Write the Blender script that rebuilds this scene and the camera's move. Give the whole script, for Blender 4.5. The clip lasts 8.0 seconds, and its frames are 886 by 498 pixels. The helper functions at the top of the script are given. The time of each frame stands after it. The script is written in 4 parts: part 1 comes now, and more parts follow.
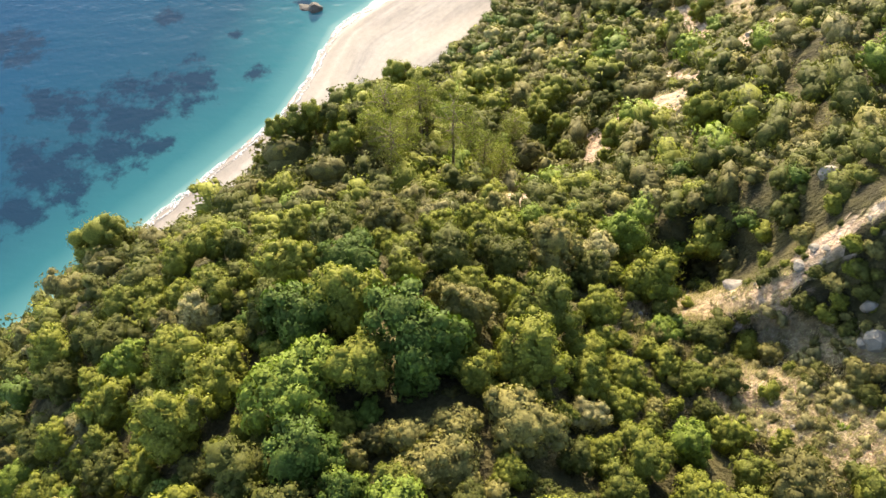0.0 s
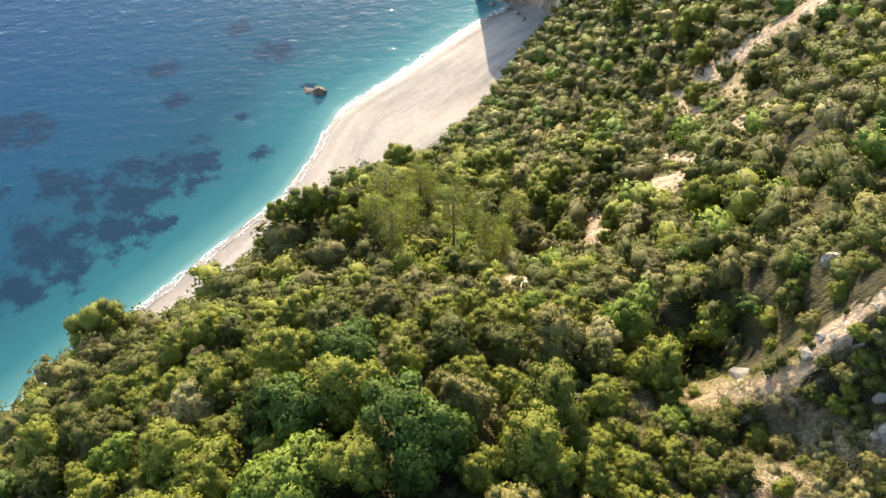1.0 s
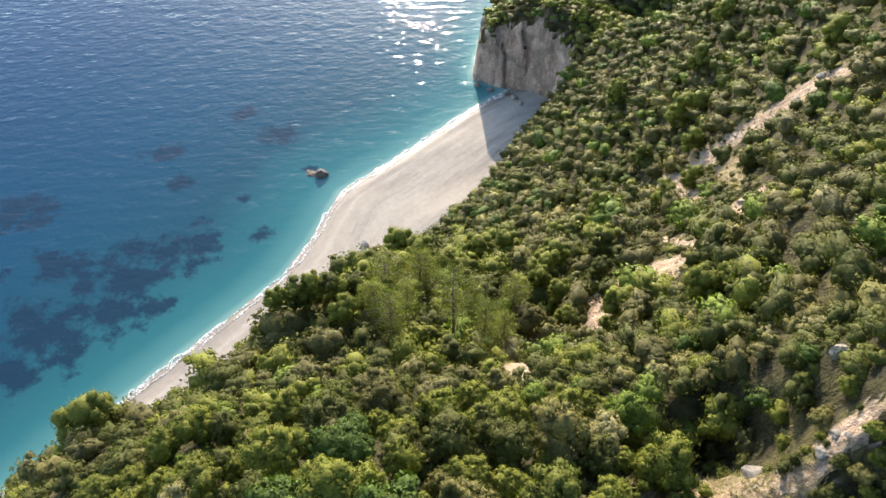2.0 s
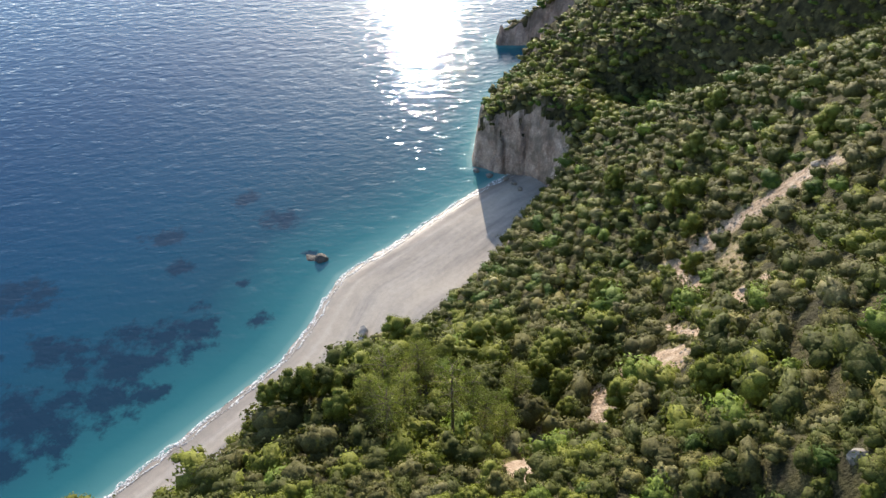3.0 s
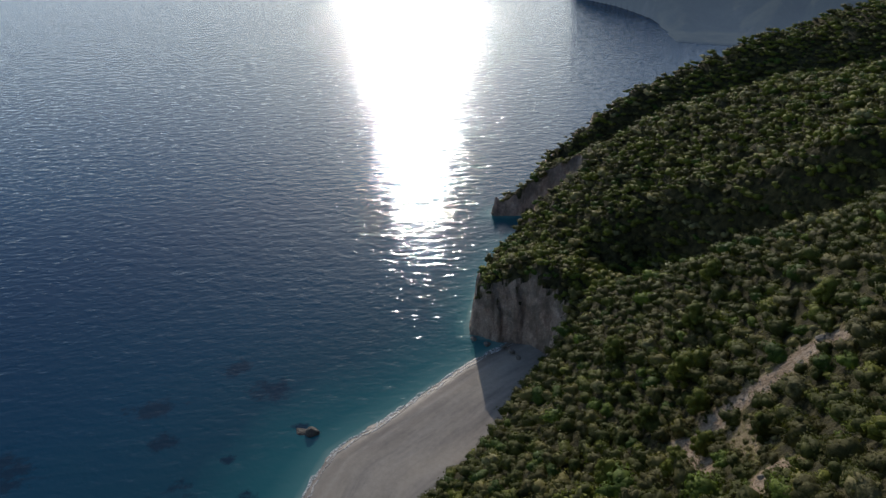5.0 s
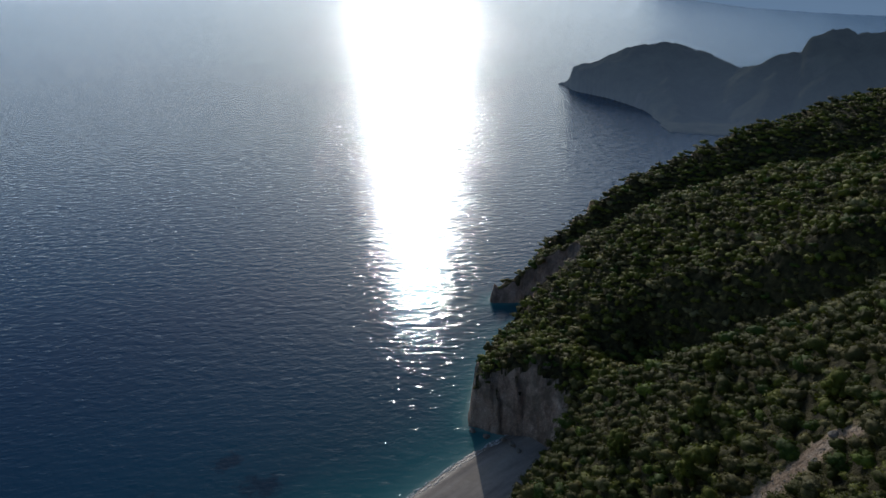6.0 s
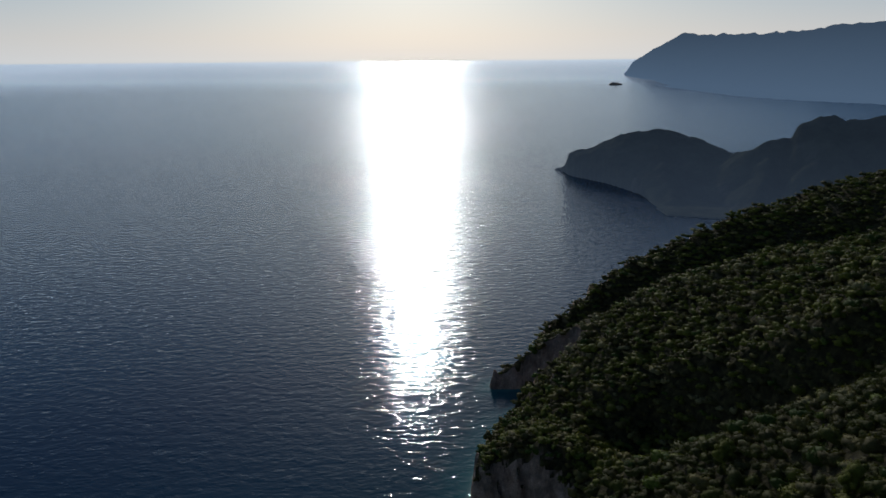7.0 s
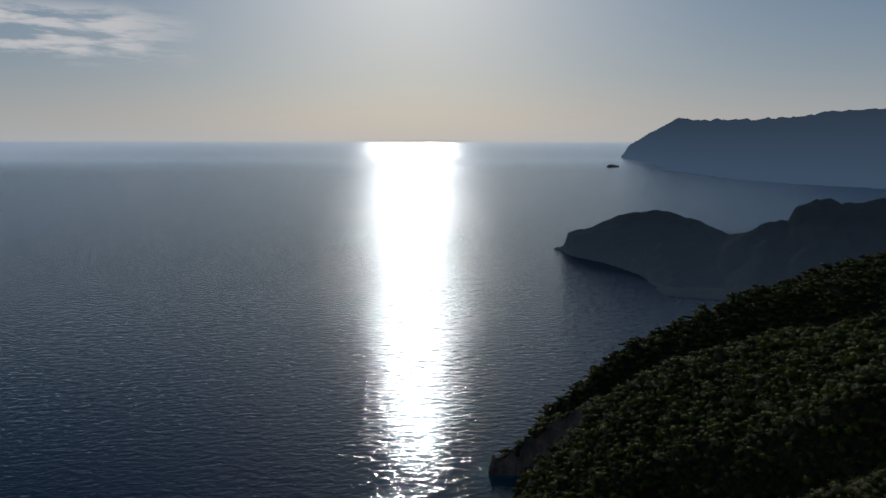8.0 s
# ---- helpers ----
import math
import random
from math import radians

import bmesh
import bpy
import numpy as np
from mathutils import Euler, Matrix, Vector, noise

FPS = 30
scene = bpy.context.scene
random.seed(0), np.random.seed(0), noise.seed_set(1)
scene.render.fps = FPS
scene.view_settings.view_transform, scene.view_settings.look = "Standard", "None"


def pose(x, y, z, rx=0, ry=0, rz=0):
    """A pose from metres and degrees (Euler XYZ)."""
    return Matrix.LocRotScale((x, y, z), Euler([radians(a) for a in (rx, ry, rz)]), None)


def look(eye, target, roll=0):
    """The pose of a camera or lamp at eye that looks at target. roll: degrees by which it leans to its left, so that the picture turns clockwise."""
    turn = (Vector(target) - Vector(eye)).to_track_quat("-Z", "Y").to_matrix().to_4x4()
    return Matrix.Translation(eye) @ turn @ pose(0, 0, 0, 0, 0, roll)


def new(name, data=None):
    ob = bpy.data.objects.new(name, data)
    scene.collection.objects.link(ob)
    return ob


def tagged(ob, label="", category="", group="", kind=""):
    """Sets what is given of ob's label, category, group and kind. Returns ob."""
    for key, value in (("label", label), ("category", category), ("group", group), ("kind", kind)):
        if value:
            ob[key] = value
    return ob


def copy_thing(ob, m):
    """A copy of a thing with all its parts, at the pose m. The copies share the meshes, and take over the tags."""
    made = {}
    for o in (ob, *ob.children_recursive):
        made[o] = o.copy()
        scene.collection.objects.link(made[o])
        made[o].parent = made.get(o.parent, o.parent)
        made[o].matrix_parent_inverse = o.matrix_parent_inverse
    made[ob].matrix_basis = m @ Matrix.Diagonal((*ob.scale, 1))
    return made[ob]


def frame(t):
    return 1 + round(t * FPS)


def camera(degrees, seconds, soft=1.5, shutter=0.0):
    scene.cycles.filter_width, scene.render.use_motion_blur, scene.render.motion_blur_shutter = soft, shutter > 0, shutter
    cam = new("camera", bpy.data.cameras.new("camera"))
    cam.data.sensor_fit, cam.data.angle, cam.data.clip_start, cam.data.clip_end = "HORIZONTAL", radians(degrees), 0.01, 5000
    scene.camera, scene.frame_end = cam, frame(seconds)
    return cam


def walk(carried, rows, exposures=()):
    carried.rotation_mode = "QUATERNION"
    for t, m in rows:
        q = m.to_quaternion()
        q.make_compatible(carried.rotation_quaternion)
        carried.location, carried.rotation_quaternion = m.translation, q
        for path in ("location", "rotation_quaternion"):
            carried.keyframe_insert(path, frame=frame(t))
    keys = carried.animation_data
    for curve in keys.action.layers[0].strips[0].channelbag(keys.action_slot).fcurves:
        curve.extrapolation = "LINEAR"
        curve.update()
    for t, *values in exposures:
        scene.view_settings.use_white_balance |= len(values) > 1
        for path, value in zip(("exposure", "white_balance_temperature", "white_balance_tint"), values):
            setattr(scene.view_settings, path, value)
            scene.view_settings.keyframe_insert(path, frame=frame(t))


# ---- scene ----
cam = camera(65.0, 8.0)
ROWS = [
    (0.0, -0.08, -0.03, 120.10, 28.080, 0.058, -1.055),
    (0.5, -0.05, 0.32, 120.12, 30.945, 0.113, -1.082),
    (1.0, -0.01, 0.72, 120.13, 34.244, 0.183, -1.076),
    (1.5, 0.04, 1.17, 120.13, 37.362, 0.270, -1.117),
    (3.0, 0.29, 2.84, 120.08, 47.271, 0.404, -1.183),
    (3.5, 0.40, 3.50, 120.04, 50.506, 0.426, -1.231),
    (4.0, 0.53, 4.21, 120.00, 53.984, 0.431, -1.271),
    (5.5, 0.98, 6.66, 119.80, 64.046, 0.342, -1.335),
    (6.0, 1.16, 7.58, 119.71, 67.629, 0.308, -1.369),
    (6.5, 1.36, 8.55, 119.62, 70.903, 0.245, -1.380),
    (7.0, 1.56, 9.57, 119.51, 74.458, 0.465, -1.476),
    (7.5, 1.78, 10.65, 119.40, 77.673, 0.187, -1.438),
    (8.0, 2.02, 11.78, 119.28, 80.887, -0.071, -1.401)]
walk(cam, [(t, pose(*row)) for t, *row in ROWS],
     exposures=[(0.0, 2.25, 7900, 10), (1.0, 2.12, 7600, 10), (1.7, 1.98, 7200, 10), (2.8, 1.5, 6700, 10), (3.5, 1.12, 6550, 10), (4.2, 0.47, 6450, 10), (5.3, -0.5, 6250, 10),
                (6.0, -0.87, 6000, 10), (7.0, -1.62, 5950, 10), (8.0, -2.27, 5900, 10)])

# ---- light ----
SUN_EL, SUN_AZ = radians(18.5), radians(-1.0)
to_sun = Vector((math.sin(SUN_AZ) * math.cos(SUN_EL), math.cos(SUN_AZ) * math.cos(SUN_EL), math.sin(SUN_EL)))
sun = new("sun", bpy.data.lights.new("sun", "SUN"))
sun.data.energy, sun.data.angle, sun.data.color = 3.3, radians(0.53), (1.0, 0.9, 0.77)
sun.matrix_world = look(to_sun * 500, (0, 0, 0))

world = bpy.data.worlds.new("sky")
scene.world = world
world.use_nodes = True
wn, wl = world.node_tree.nodes, world.node_tree.links
wn.clear()
w_out, w_bg, w_sky = wn.new("ShaderNodeOutputWorld"), wn.new("ShaderNodeBackground"), wn.new("ShaderNodeTexSky")
w_sky.sky_type, w_sky.sun_disc = "NISHITA", False
w_sky.sun_elevation, w_sky.sun_rotation = SUN_EL, SUN_AZ
w_sky.altitude, w_sky.air_density, w_sky.dust_density, w_sky.ozone_density = 100, 1.0, 1.4, 3.0
w_co, w_sep = wn.new("ShaderNodeTexCoord"), wn.new("ShaderNodeSeparateXYZ")
wl.new(w_co.outputs["Generated"], w_sep.inputs[0])
# sea haze: the air close to the horizon is pale, and under it the farthest water lies in the mist
w_ramp = wn.new("ShaderNodeValToRGB")
w_map = wn.new("ShaderNodeMapRange")
w_map.inputs[1].default_value, w_map.inputs[2].default_value = -0.05, 0.25
wl.new(w_sep.outputs[2], w_map.inputs[0])
wl.new(w_map.outputs[0], w_ramp.inputs[0])
el = w_ramp.color_ramp.elements
el[0].position, el[0].color = 0.1, (15.5, 16.8, 18.3, 1)
el[1].position, el[1].color = 0.155, (23.5, 23.5, 22.7, 1)
for pos, col in ((0.13, (18.5, 19.4, 19.8, 1)), (0.145, (21.4, 21.8, 21.5, 1)), (0.25, (21.4, 21.0, 20.2, 1)), (0.45, (14.8, 17.2, 18.9, 1)), (0.8, (8.2, 12.4, 16.8, 1))):
    el.new(pos).color = col
w_fac = wn.new("ShaderNodeMapRange")
w_fac.inputs[1].default_value, w_fac.inputs[2].default_value, w_fac.inputs[3].default_value, w_fac.inputs[4].default_value = 0.0, 0.42, 0.85, 0.0
wl.new(w_sep.outputs[2], w_fac.inputs[0])
w_mix = wn.new("ShaderNodeMix")
w_mix.data_type = "RGBA"
wl.new(w_fac.outputs[0], w_mix.inputs["Factor"])
w_gain = wn.new("ShaderNodeVectorMath")
w_gain.operation = "SCALE"
w_gain.inputs["Scale"].default_value = 1.8
wl.new(w_sky.outputs[0], w_gain.inputs[0])
wl.new(w_gain.outputs[0], w_mix.inputs["A"])
wl.new(w_ramp.outputs[0], w_mix.inputs["B"])
# a few small fair-weather clouds low over the sea
w_div = wn.new("ShaderNodeMath")
w_div.operation = "DIVIDE"
wl.new(w_sep.outputs[0], w_div.inputs[0])
wl.new(w_sep.outputs[1], w_div.inputs[1])
w_vec = wn.new("ShaderNodeCombineXYZ")
wl.new(w_div.outputs[0], w_vec.inputs[0])
wl.new(w_sep.outputs[2], w_vec.inputs[1])
w_off = wn.new("ShaderNodeVectorMath")
w_off.operation = "MULTIPLY"
w_off.inputs[1].default_value = (6.5, 46.0, 1.0)
wl.new(w_vec.outputs[0], w_off.inputs[0])
w_noise = wn.new("ShaderNodeTexNoise")
w_noise.inputs["Scale"].default_value, w_noise.inputs["Detail"].default_value, w_noise.inputs["Roughness"].default_value = 1.0, 6.0, 0.6
wl.new(w_off.outputs[0], w_noise.inputs["Vector"])


def band(sock, a, b, c, d):
    """1 between b and c, falling to 0 at a and d."""
    up, down, both = wn.new("ShaderNodeMapRange"), wn.new("ShaderNodeMapRange"), wn.new("ShaderNodeMath")
    up.inputs[1].default_value, up.inputs[2].default_value = a, b
    down.inputs[1].default_value, down.inputs[2].default_value, down.inputs[3].default_value, down.inputs[4].default_value = c, d, 1.0, 0.0
    both.operation = "MULTIPLY"
    wl.new(sock, up.inputs[0]), wl.new(sock, down.inputs[0])
    wl.new(up.outputs[0], both.inputs[0]), wl.new(down.outputs[0], both.inputs[1])
    return both.outputs[0]


w_m1, w_m2 = wn.new("ShaderNodeMath"), wn.new("ShaderNodeMath")
w_m1.operation = w_m2.operation = "MULTIPLY"
wl.new(band(w_div.outputs[0], -0.85, -0.6, -0.42, -0.3), w_m1.inputs[0])
wl.new(band(w_sep.outputs[2], 0.085, 0.105, 0.145, 0.168), w_m1.inputs[1])
w_cl = wn.new("ShaderNodeMapRange")
w_cl.inputs[1].default_value, w_cl.inputs[2].default_value = 0.45, 0.56
wl.new(w_noise.outputs["Fac"], w_cl.inputs[0])
wl.new(w_cl.outputs[0], w_m2.inputs[0])
wl.new(w_m1.outputs[0], w_m2.inputs[1])
w_cloud = wn.new("ShaderNodeMix")
w_cloud.data_type = "RGBA"
w_cloud.inputs["B"].default_value = (29.0, 27.5, 26.0, 1)
wl.new(w_m2.outputs[0], w_cloud.inputs["Factor"])
wl.new(w_mix.outputs["Result"], w_cloud.inputs["A"])
wl.new(w_cloud.outputs["Result"], w_bg.inputs[0])
w_bg.inputs[1].default_value = 0.088
wl.new(w_bg.outputs[0], w_out.inputs[0])


# ---- materials ----
class Nodes:
    """A small wrapper for building a node material."""

    def __init__(self, name):
        self.mat = bpy.data.materials.new(name)
        self.mat.use_nodes = True
        self.nodes, self.links = self.mat.node_tree.nodes, self.mat.node_tree.links
        self.nodes.clear()
        self.out = self.nodes.new("ShaderNodeOutputMaterial")

    def add(self, kind, values=None, **props):
        node = self.nodes.new(kind)
        for key, value in props.items():
            setattr(node, key, value)
        for key, value in (values or {}).items():
            if isinstance(value, bpy.types.NodeSocket):
                self.links.new(value, node.inputs[key])
            else:
                node.inputs[key].default_value = value
        return node

    def coords(self, scale=(1, 1, 1), turn=0.0):
        tc = self.add("ShaderNodeNewGeometry")
        return self.add("ShaderNodeMapping", {"Vector": tc.outputs["Position"], "Scale": scale, "Rotation": (0, 0, radians(turn))}).outputs[0]

    def noise(self, scale, detail=3.0, rough=0.55, vector=None):
        return self.add("ShaderNodeTexNoise", {"Vector": vector or self.coords(), "Scale": scale, "Detail": detail, "Roughness": rough}).outputs["Fac"]

    def ramp(self, fac, *stops):
        node = self.add("ShaderNodeValToRGB", {"Fac": fac})
        els = node.color_ramp.elements
        for i, (pos, col) in enumerate(stops):
            col = (col, col, col, 1) if isinstance(col, (int, float)) else (*col, 1)
            if i < 2:
                els[i].position, els[i].color = pos, col
            else:
                els.new(pos).color = col
        return node.outputs[0]

    def mix(self, fac, a, b, blend="MIX"):
        node = self.add("ShaderNodeMix", {"Factor": fac}, data_type="RGBA", blend_type=blend)
        for key, value in (("A", a), ("B", b)):
            sock = [s for s in node.inputs if s.name == key and s.type == "RGBA"][0]
            if isinstance(value, bpy.types.NodeSocket):
                self.links.new(value, sock)
            else:
                sock.default_value = (*value, 1) if len(value) == 3 else value
        return [s for s in node.outputs if s.type == "RGBA"][0]

    def math(self, op, a, b=0.0, clamp=False):
        node = self.add("ShaderNodeMath", {0: a, 1: b}, operation=op, use_clamp=clamp)
        return node.outputs[0]

    def attr(self, name):
        return self.add("ShaderNodeAttribute", attribute_name=name).outputs["Fac"]

    def bump(self, height, distance, strength=1.0, normal=None):
        values = {"Height": height, "Distance": distance, "Strength": strength}
        if normal:
            values["Normal"] = normal
        return self.add("ShaderNodeBump", values).outputs[0]

    def finish(self, shader):
        self.links.new(shader, self.out.inputs[0])
        return self.mat


def foliage(name, dark, mid, light, through_leaf=0.24):
    """Leaves: hue drifts from bush to bush and from tuft to tuft; thin leaves let sunlight through."""
    n = Nodes(name)
    rnd = n.add("ShaderNodeObjectInfo").outputs["Random"]
    isl = n.add("ShaderNodeNewGeometry").outputs["Random Per Island"]
    patch = n.noise(0.075, 3.0)
    f = n.math("FRACT", n.math("ADD", n.math("ADD", patch, n.attr("hue")), n.math("MULTIPLY", rnd, 0.7)))
    col = n.ramp(f, (0.3, dark), (0.72, light), (0.5, mid))
    col = n.mix(1.0, col, n.ramp(isl, (0.0, 0.8), (1.0, 1.16)), "MULTIPLY")
    sprig = n.noise(7.0, 4.0, 0.65)
    col = n.mix(1.0, col, n.ramp(sprig, (0.34, 0.62), (0.66, 1.28)), "MULTIPLY")
    relief = n.bump(sprig, 0.05)
    p = n.add("ShaderNodeBsdfPrincipled", {"Base Color": col, "Roughness": 0.65, "Specular IOR Level": 0.1, "Normal": relief})
    warm = n.mix(1.0, col, (1.15, 1.42, 0.62), "MULTIPLY")
    t = n.add("ShaderNodeBsdfTranslucent", {"Color": warm})
    m = n.add("ShaderNodeMixShader", {0: through_leaf, 1: p.outputs[0], 2: t.outputs[0]})
    return n.finish(m.outputs[0])


LEAF = {
    "maquis": foliage("maquis_leaves", (0.066, 0.071, 0.016), (0.098, 0.107, 0.02), (0.14, 0.148, 0.024), 0.2),
    "olive": foliage("grey_olive_leaves", (0.086, 0.079, 0.026), (0.117, 0.107, 0.034), (0.155, 0.138, 0.045), 0.2),
    "broad": foliage("broad_green_leaves", (0.058, 0.09, 0.017), (0.085, 0.124, 0.022), (0.122, 0.16, 0.026), 0.18),
    "pine": foliage("pine_needles", (0.105, 0.118, 0.03), (0.145, 0.156, 0.04), (0.19, 0.195, 0.052), 0.32),
    "dry": foliage("dry_flowering_leaves", (0.148, 0.133, 0.058), (0.198, 0.178, 0.078), (0.262, 0.232, 0.103), 0.2),
}


def bark():
    n = Nodes("bark")
    v = n.coords((1, 1, 0.25))
    f = n.noise(9.0, 4.0, vector=v)
    col = n.ramp(f, (0.3, (0.05, 0.035, 0.025)), (0.7, (0.2, 0.15, 0.11)))
    p = n.add("ShaderNodeBsdfPrincipled", {"Base Color": col, "Roughness": 0.9, "Normal": n.bump(f, 0.03)})
    return n.finish(p.outputs[0])


BARK = bark()


def soil():
    """Hill ground: litter and dry grass, bare marl in the scars, limestone on the steep faces."""
    n = Nodes("hill_ground")
    big, fine, mid = n.noise(0.09, 3), n.noise(3.5, 5, 0.65), n.noise(0.6, 4)
    litter = n.ramp(mid, (0.3, (0.016, 0.014, 0.007)), (0.7, (0.09, 0.076, 0.03)), (0.5, (0.045, 0.04, 0.015)))
    marl = n.ramp(fine, (0.25, (0.14, 0.095, 0.062)), (0.75, (0.45, 0.345, 0.25)), (0.5, (0.27, 0.192, 0.128)))
    chalk = n.noise(0.5, 6, 0.68, n.coords((1, 1, 0.5)))
    marl = n.mix(n.ramp(chalk, (0.5, 0.0), (0.63, 0.6)), marl, n.ramp(fine, (0.3, (0.34, 0.27, 0.205)), (0.7, (0.58, 0.48, 0.385))))
    grass = n.ramp(fine, (0.3, (0.14, 0.105, 0.06)), (0.7, (0.34, 0.265, 0.165)))
    bare = n.math("ADD", n.attr("bare"), n.math("MULTIPLY", n.math("SUBTRACT", mid, 0.5), 0.9))
    col = n.mix(n.ramp(bare, (0.25, 0.0), (0.42, 1.0)), litter, grass)
    col = n.mix(n.ramp(bare, (0.5, 0.0), (0.68, 1.0)), col, marl)
    streak = n.noise(0.42, 6, 0.65, n.coords((1, 1, 0.4)))
    veins = n.noise(1.7, 5, 0.6)
    rock = n.ramp(streak, (0.34, (0.22, 0.14, 0.1)), (0.68, (0.6, 0.455, 0.355)), (0.5, (0.44, 0.31, 0.235)))
    rock = n.mix(n.ramp(n.noise(0.15, 4, 0.6), (0.48, 0.0), (0.6, 0.6)), rock, (0.12, 0.1, 0.075))
    rock = n.mix(n.ramp(veins, (0.35, 0.0), (0.5, 0.5), (0.6, 0.0)), rock, (0.12, 0.1, 0.08))
    nz = n.add("ShaderNodeSeparateXYZ", {0: n.add("ShaderNodeNewGeometry").outputs["True Normal"]}).outputs[2]
    steep = n.math("ADD", n.math("ADD", nz, n.math("SUBTRACT", 1.0, n.attr("crag"))), n.math("MULTIPLY", n.math("SUBTRACT", mid, 0.5), 0.35))
    col = n.mix(n.ramp(steep, (0.42, 1.0), (0.56, 0.0)), col, rock)
    rel = n.math("ADD", n.math("ADD", n.math("MULTIPLY", fine, 0.4), mid), n.math("MULTIPLY", streak, 1.6))
    p = n.add("ShaderNodeBsdfPrincipled", {"Base Color": col, "Roughness": 0.95, "Specular IOR Level": 0.2, "Normal": n.bump(rel, 0.8)})
    return n.finish(p.outputs[0])


def sand():
    """Pale pebble beach with long tide streaks and a wet edge."""
    n = Nodes("pebble_beach")
    across, along = n.attr("across"), n.attr("along")
    flow = n.add("ShaderNodeCombineXYZ", {0: n.math("MULTIPLY", along, 0.045), 1: n.math("MULTIPLY", across, 0.3)}).outputs[0]
    streak, wide = n.noise(1.0, 5, 0.6, flow), n.noise(0.06, 3)
    fine, spots = n.noise(6.0, 5, 0.7), n.noise(0.8, 4, 0.6)
    col = n.ramp(streak, (0.34, (0.17, 0.152, 0.136)), (0.66, (0.36, 0.318, 0.272)), (0.5, (0.262, 0.234, 0.205)))
    drift = n.noise(1.0, 4, 0.6, n.add("ShaderNodeCombineXYZ", {0: n.math("MULTIPLY", along, 0.022), 1: n.math("MULTIPLY", across, 0.11)}).outputs[0])
    col = n.mix(n.math("MULTIPLY", n.ramp(drift, (0.46, 0.0), (0.6, 1.0)), 0.7), col, (0.43, 0.37, 0.295))
    col = n.mix(n.math("MULTIPLY", n.ramp(wide, (0.4, 0.0), (0.65, 1.0)), 0.3), col, (0.375, 0.332, 0.282))
    tide = n.math("ADD", across, n.math("MULTIPLY", n.noise(0.3, 3), 2.2))
    band = n.ramp(n.math("DIVIDE", tide, 30.0), (0.07, 0.0), (0.16, 1.0), (0.1, 0.75), (0.2, 0.2), (0.24, 0.8), (0.3, 0.3))
    col = n.mix(n.math("MULTIPLY", band, 0.45), col, (0.22, 0.178, 0.145))
    wet = n.ramp(n.math("DIVIDE", n.math("ADD", across, n.noise(0.5, 3)), 10.0), (0.2, 1.0), (0.4, 0.0))
    col = n.mix(n.math("MULTIPLY", wet, 0.8), col, (0.15, 0.118, 0.09))
    col = n.mix(1.0, col, n.ramp(fine, (0.3, 0.8), (0.7, 1.1)), "MULTIPLY")
    col = n.mix(1.0, col, n.ramp(spots, (0.3, 0.9), (0.7, 1.06)), "MULTIPLY")
    rough = n.math("SUBTRACT", 0.95, n.math("MULTIPLY", wet, 0.45))
    p = n.add("ShaderNodeBsdfPrincipled", {"Base Color": col, "Roughness": rough, "Normal": n.bump(fine, 0.06)})
    return n.finish(p.outputs[0])


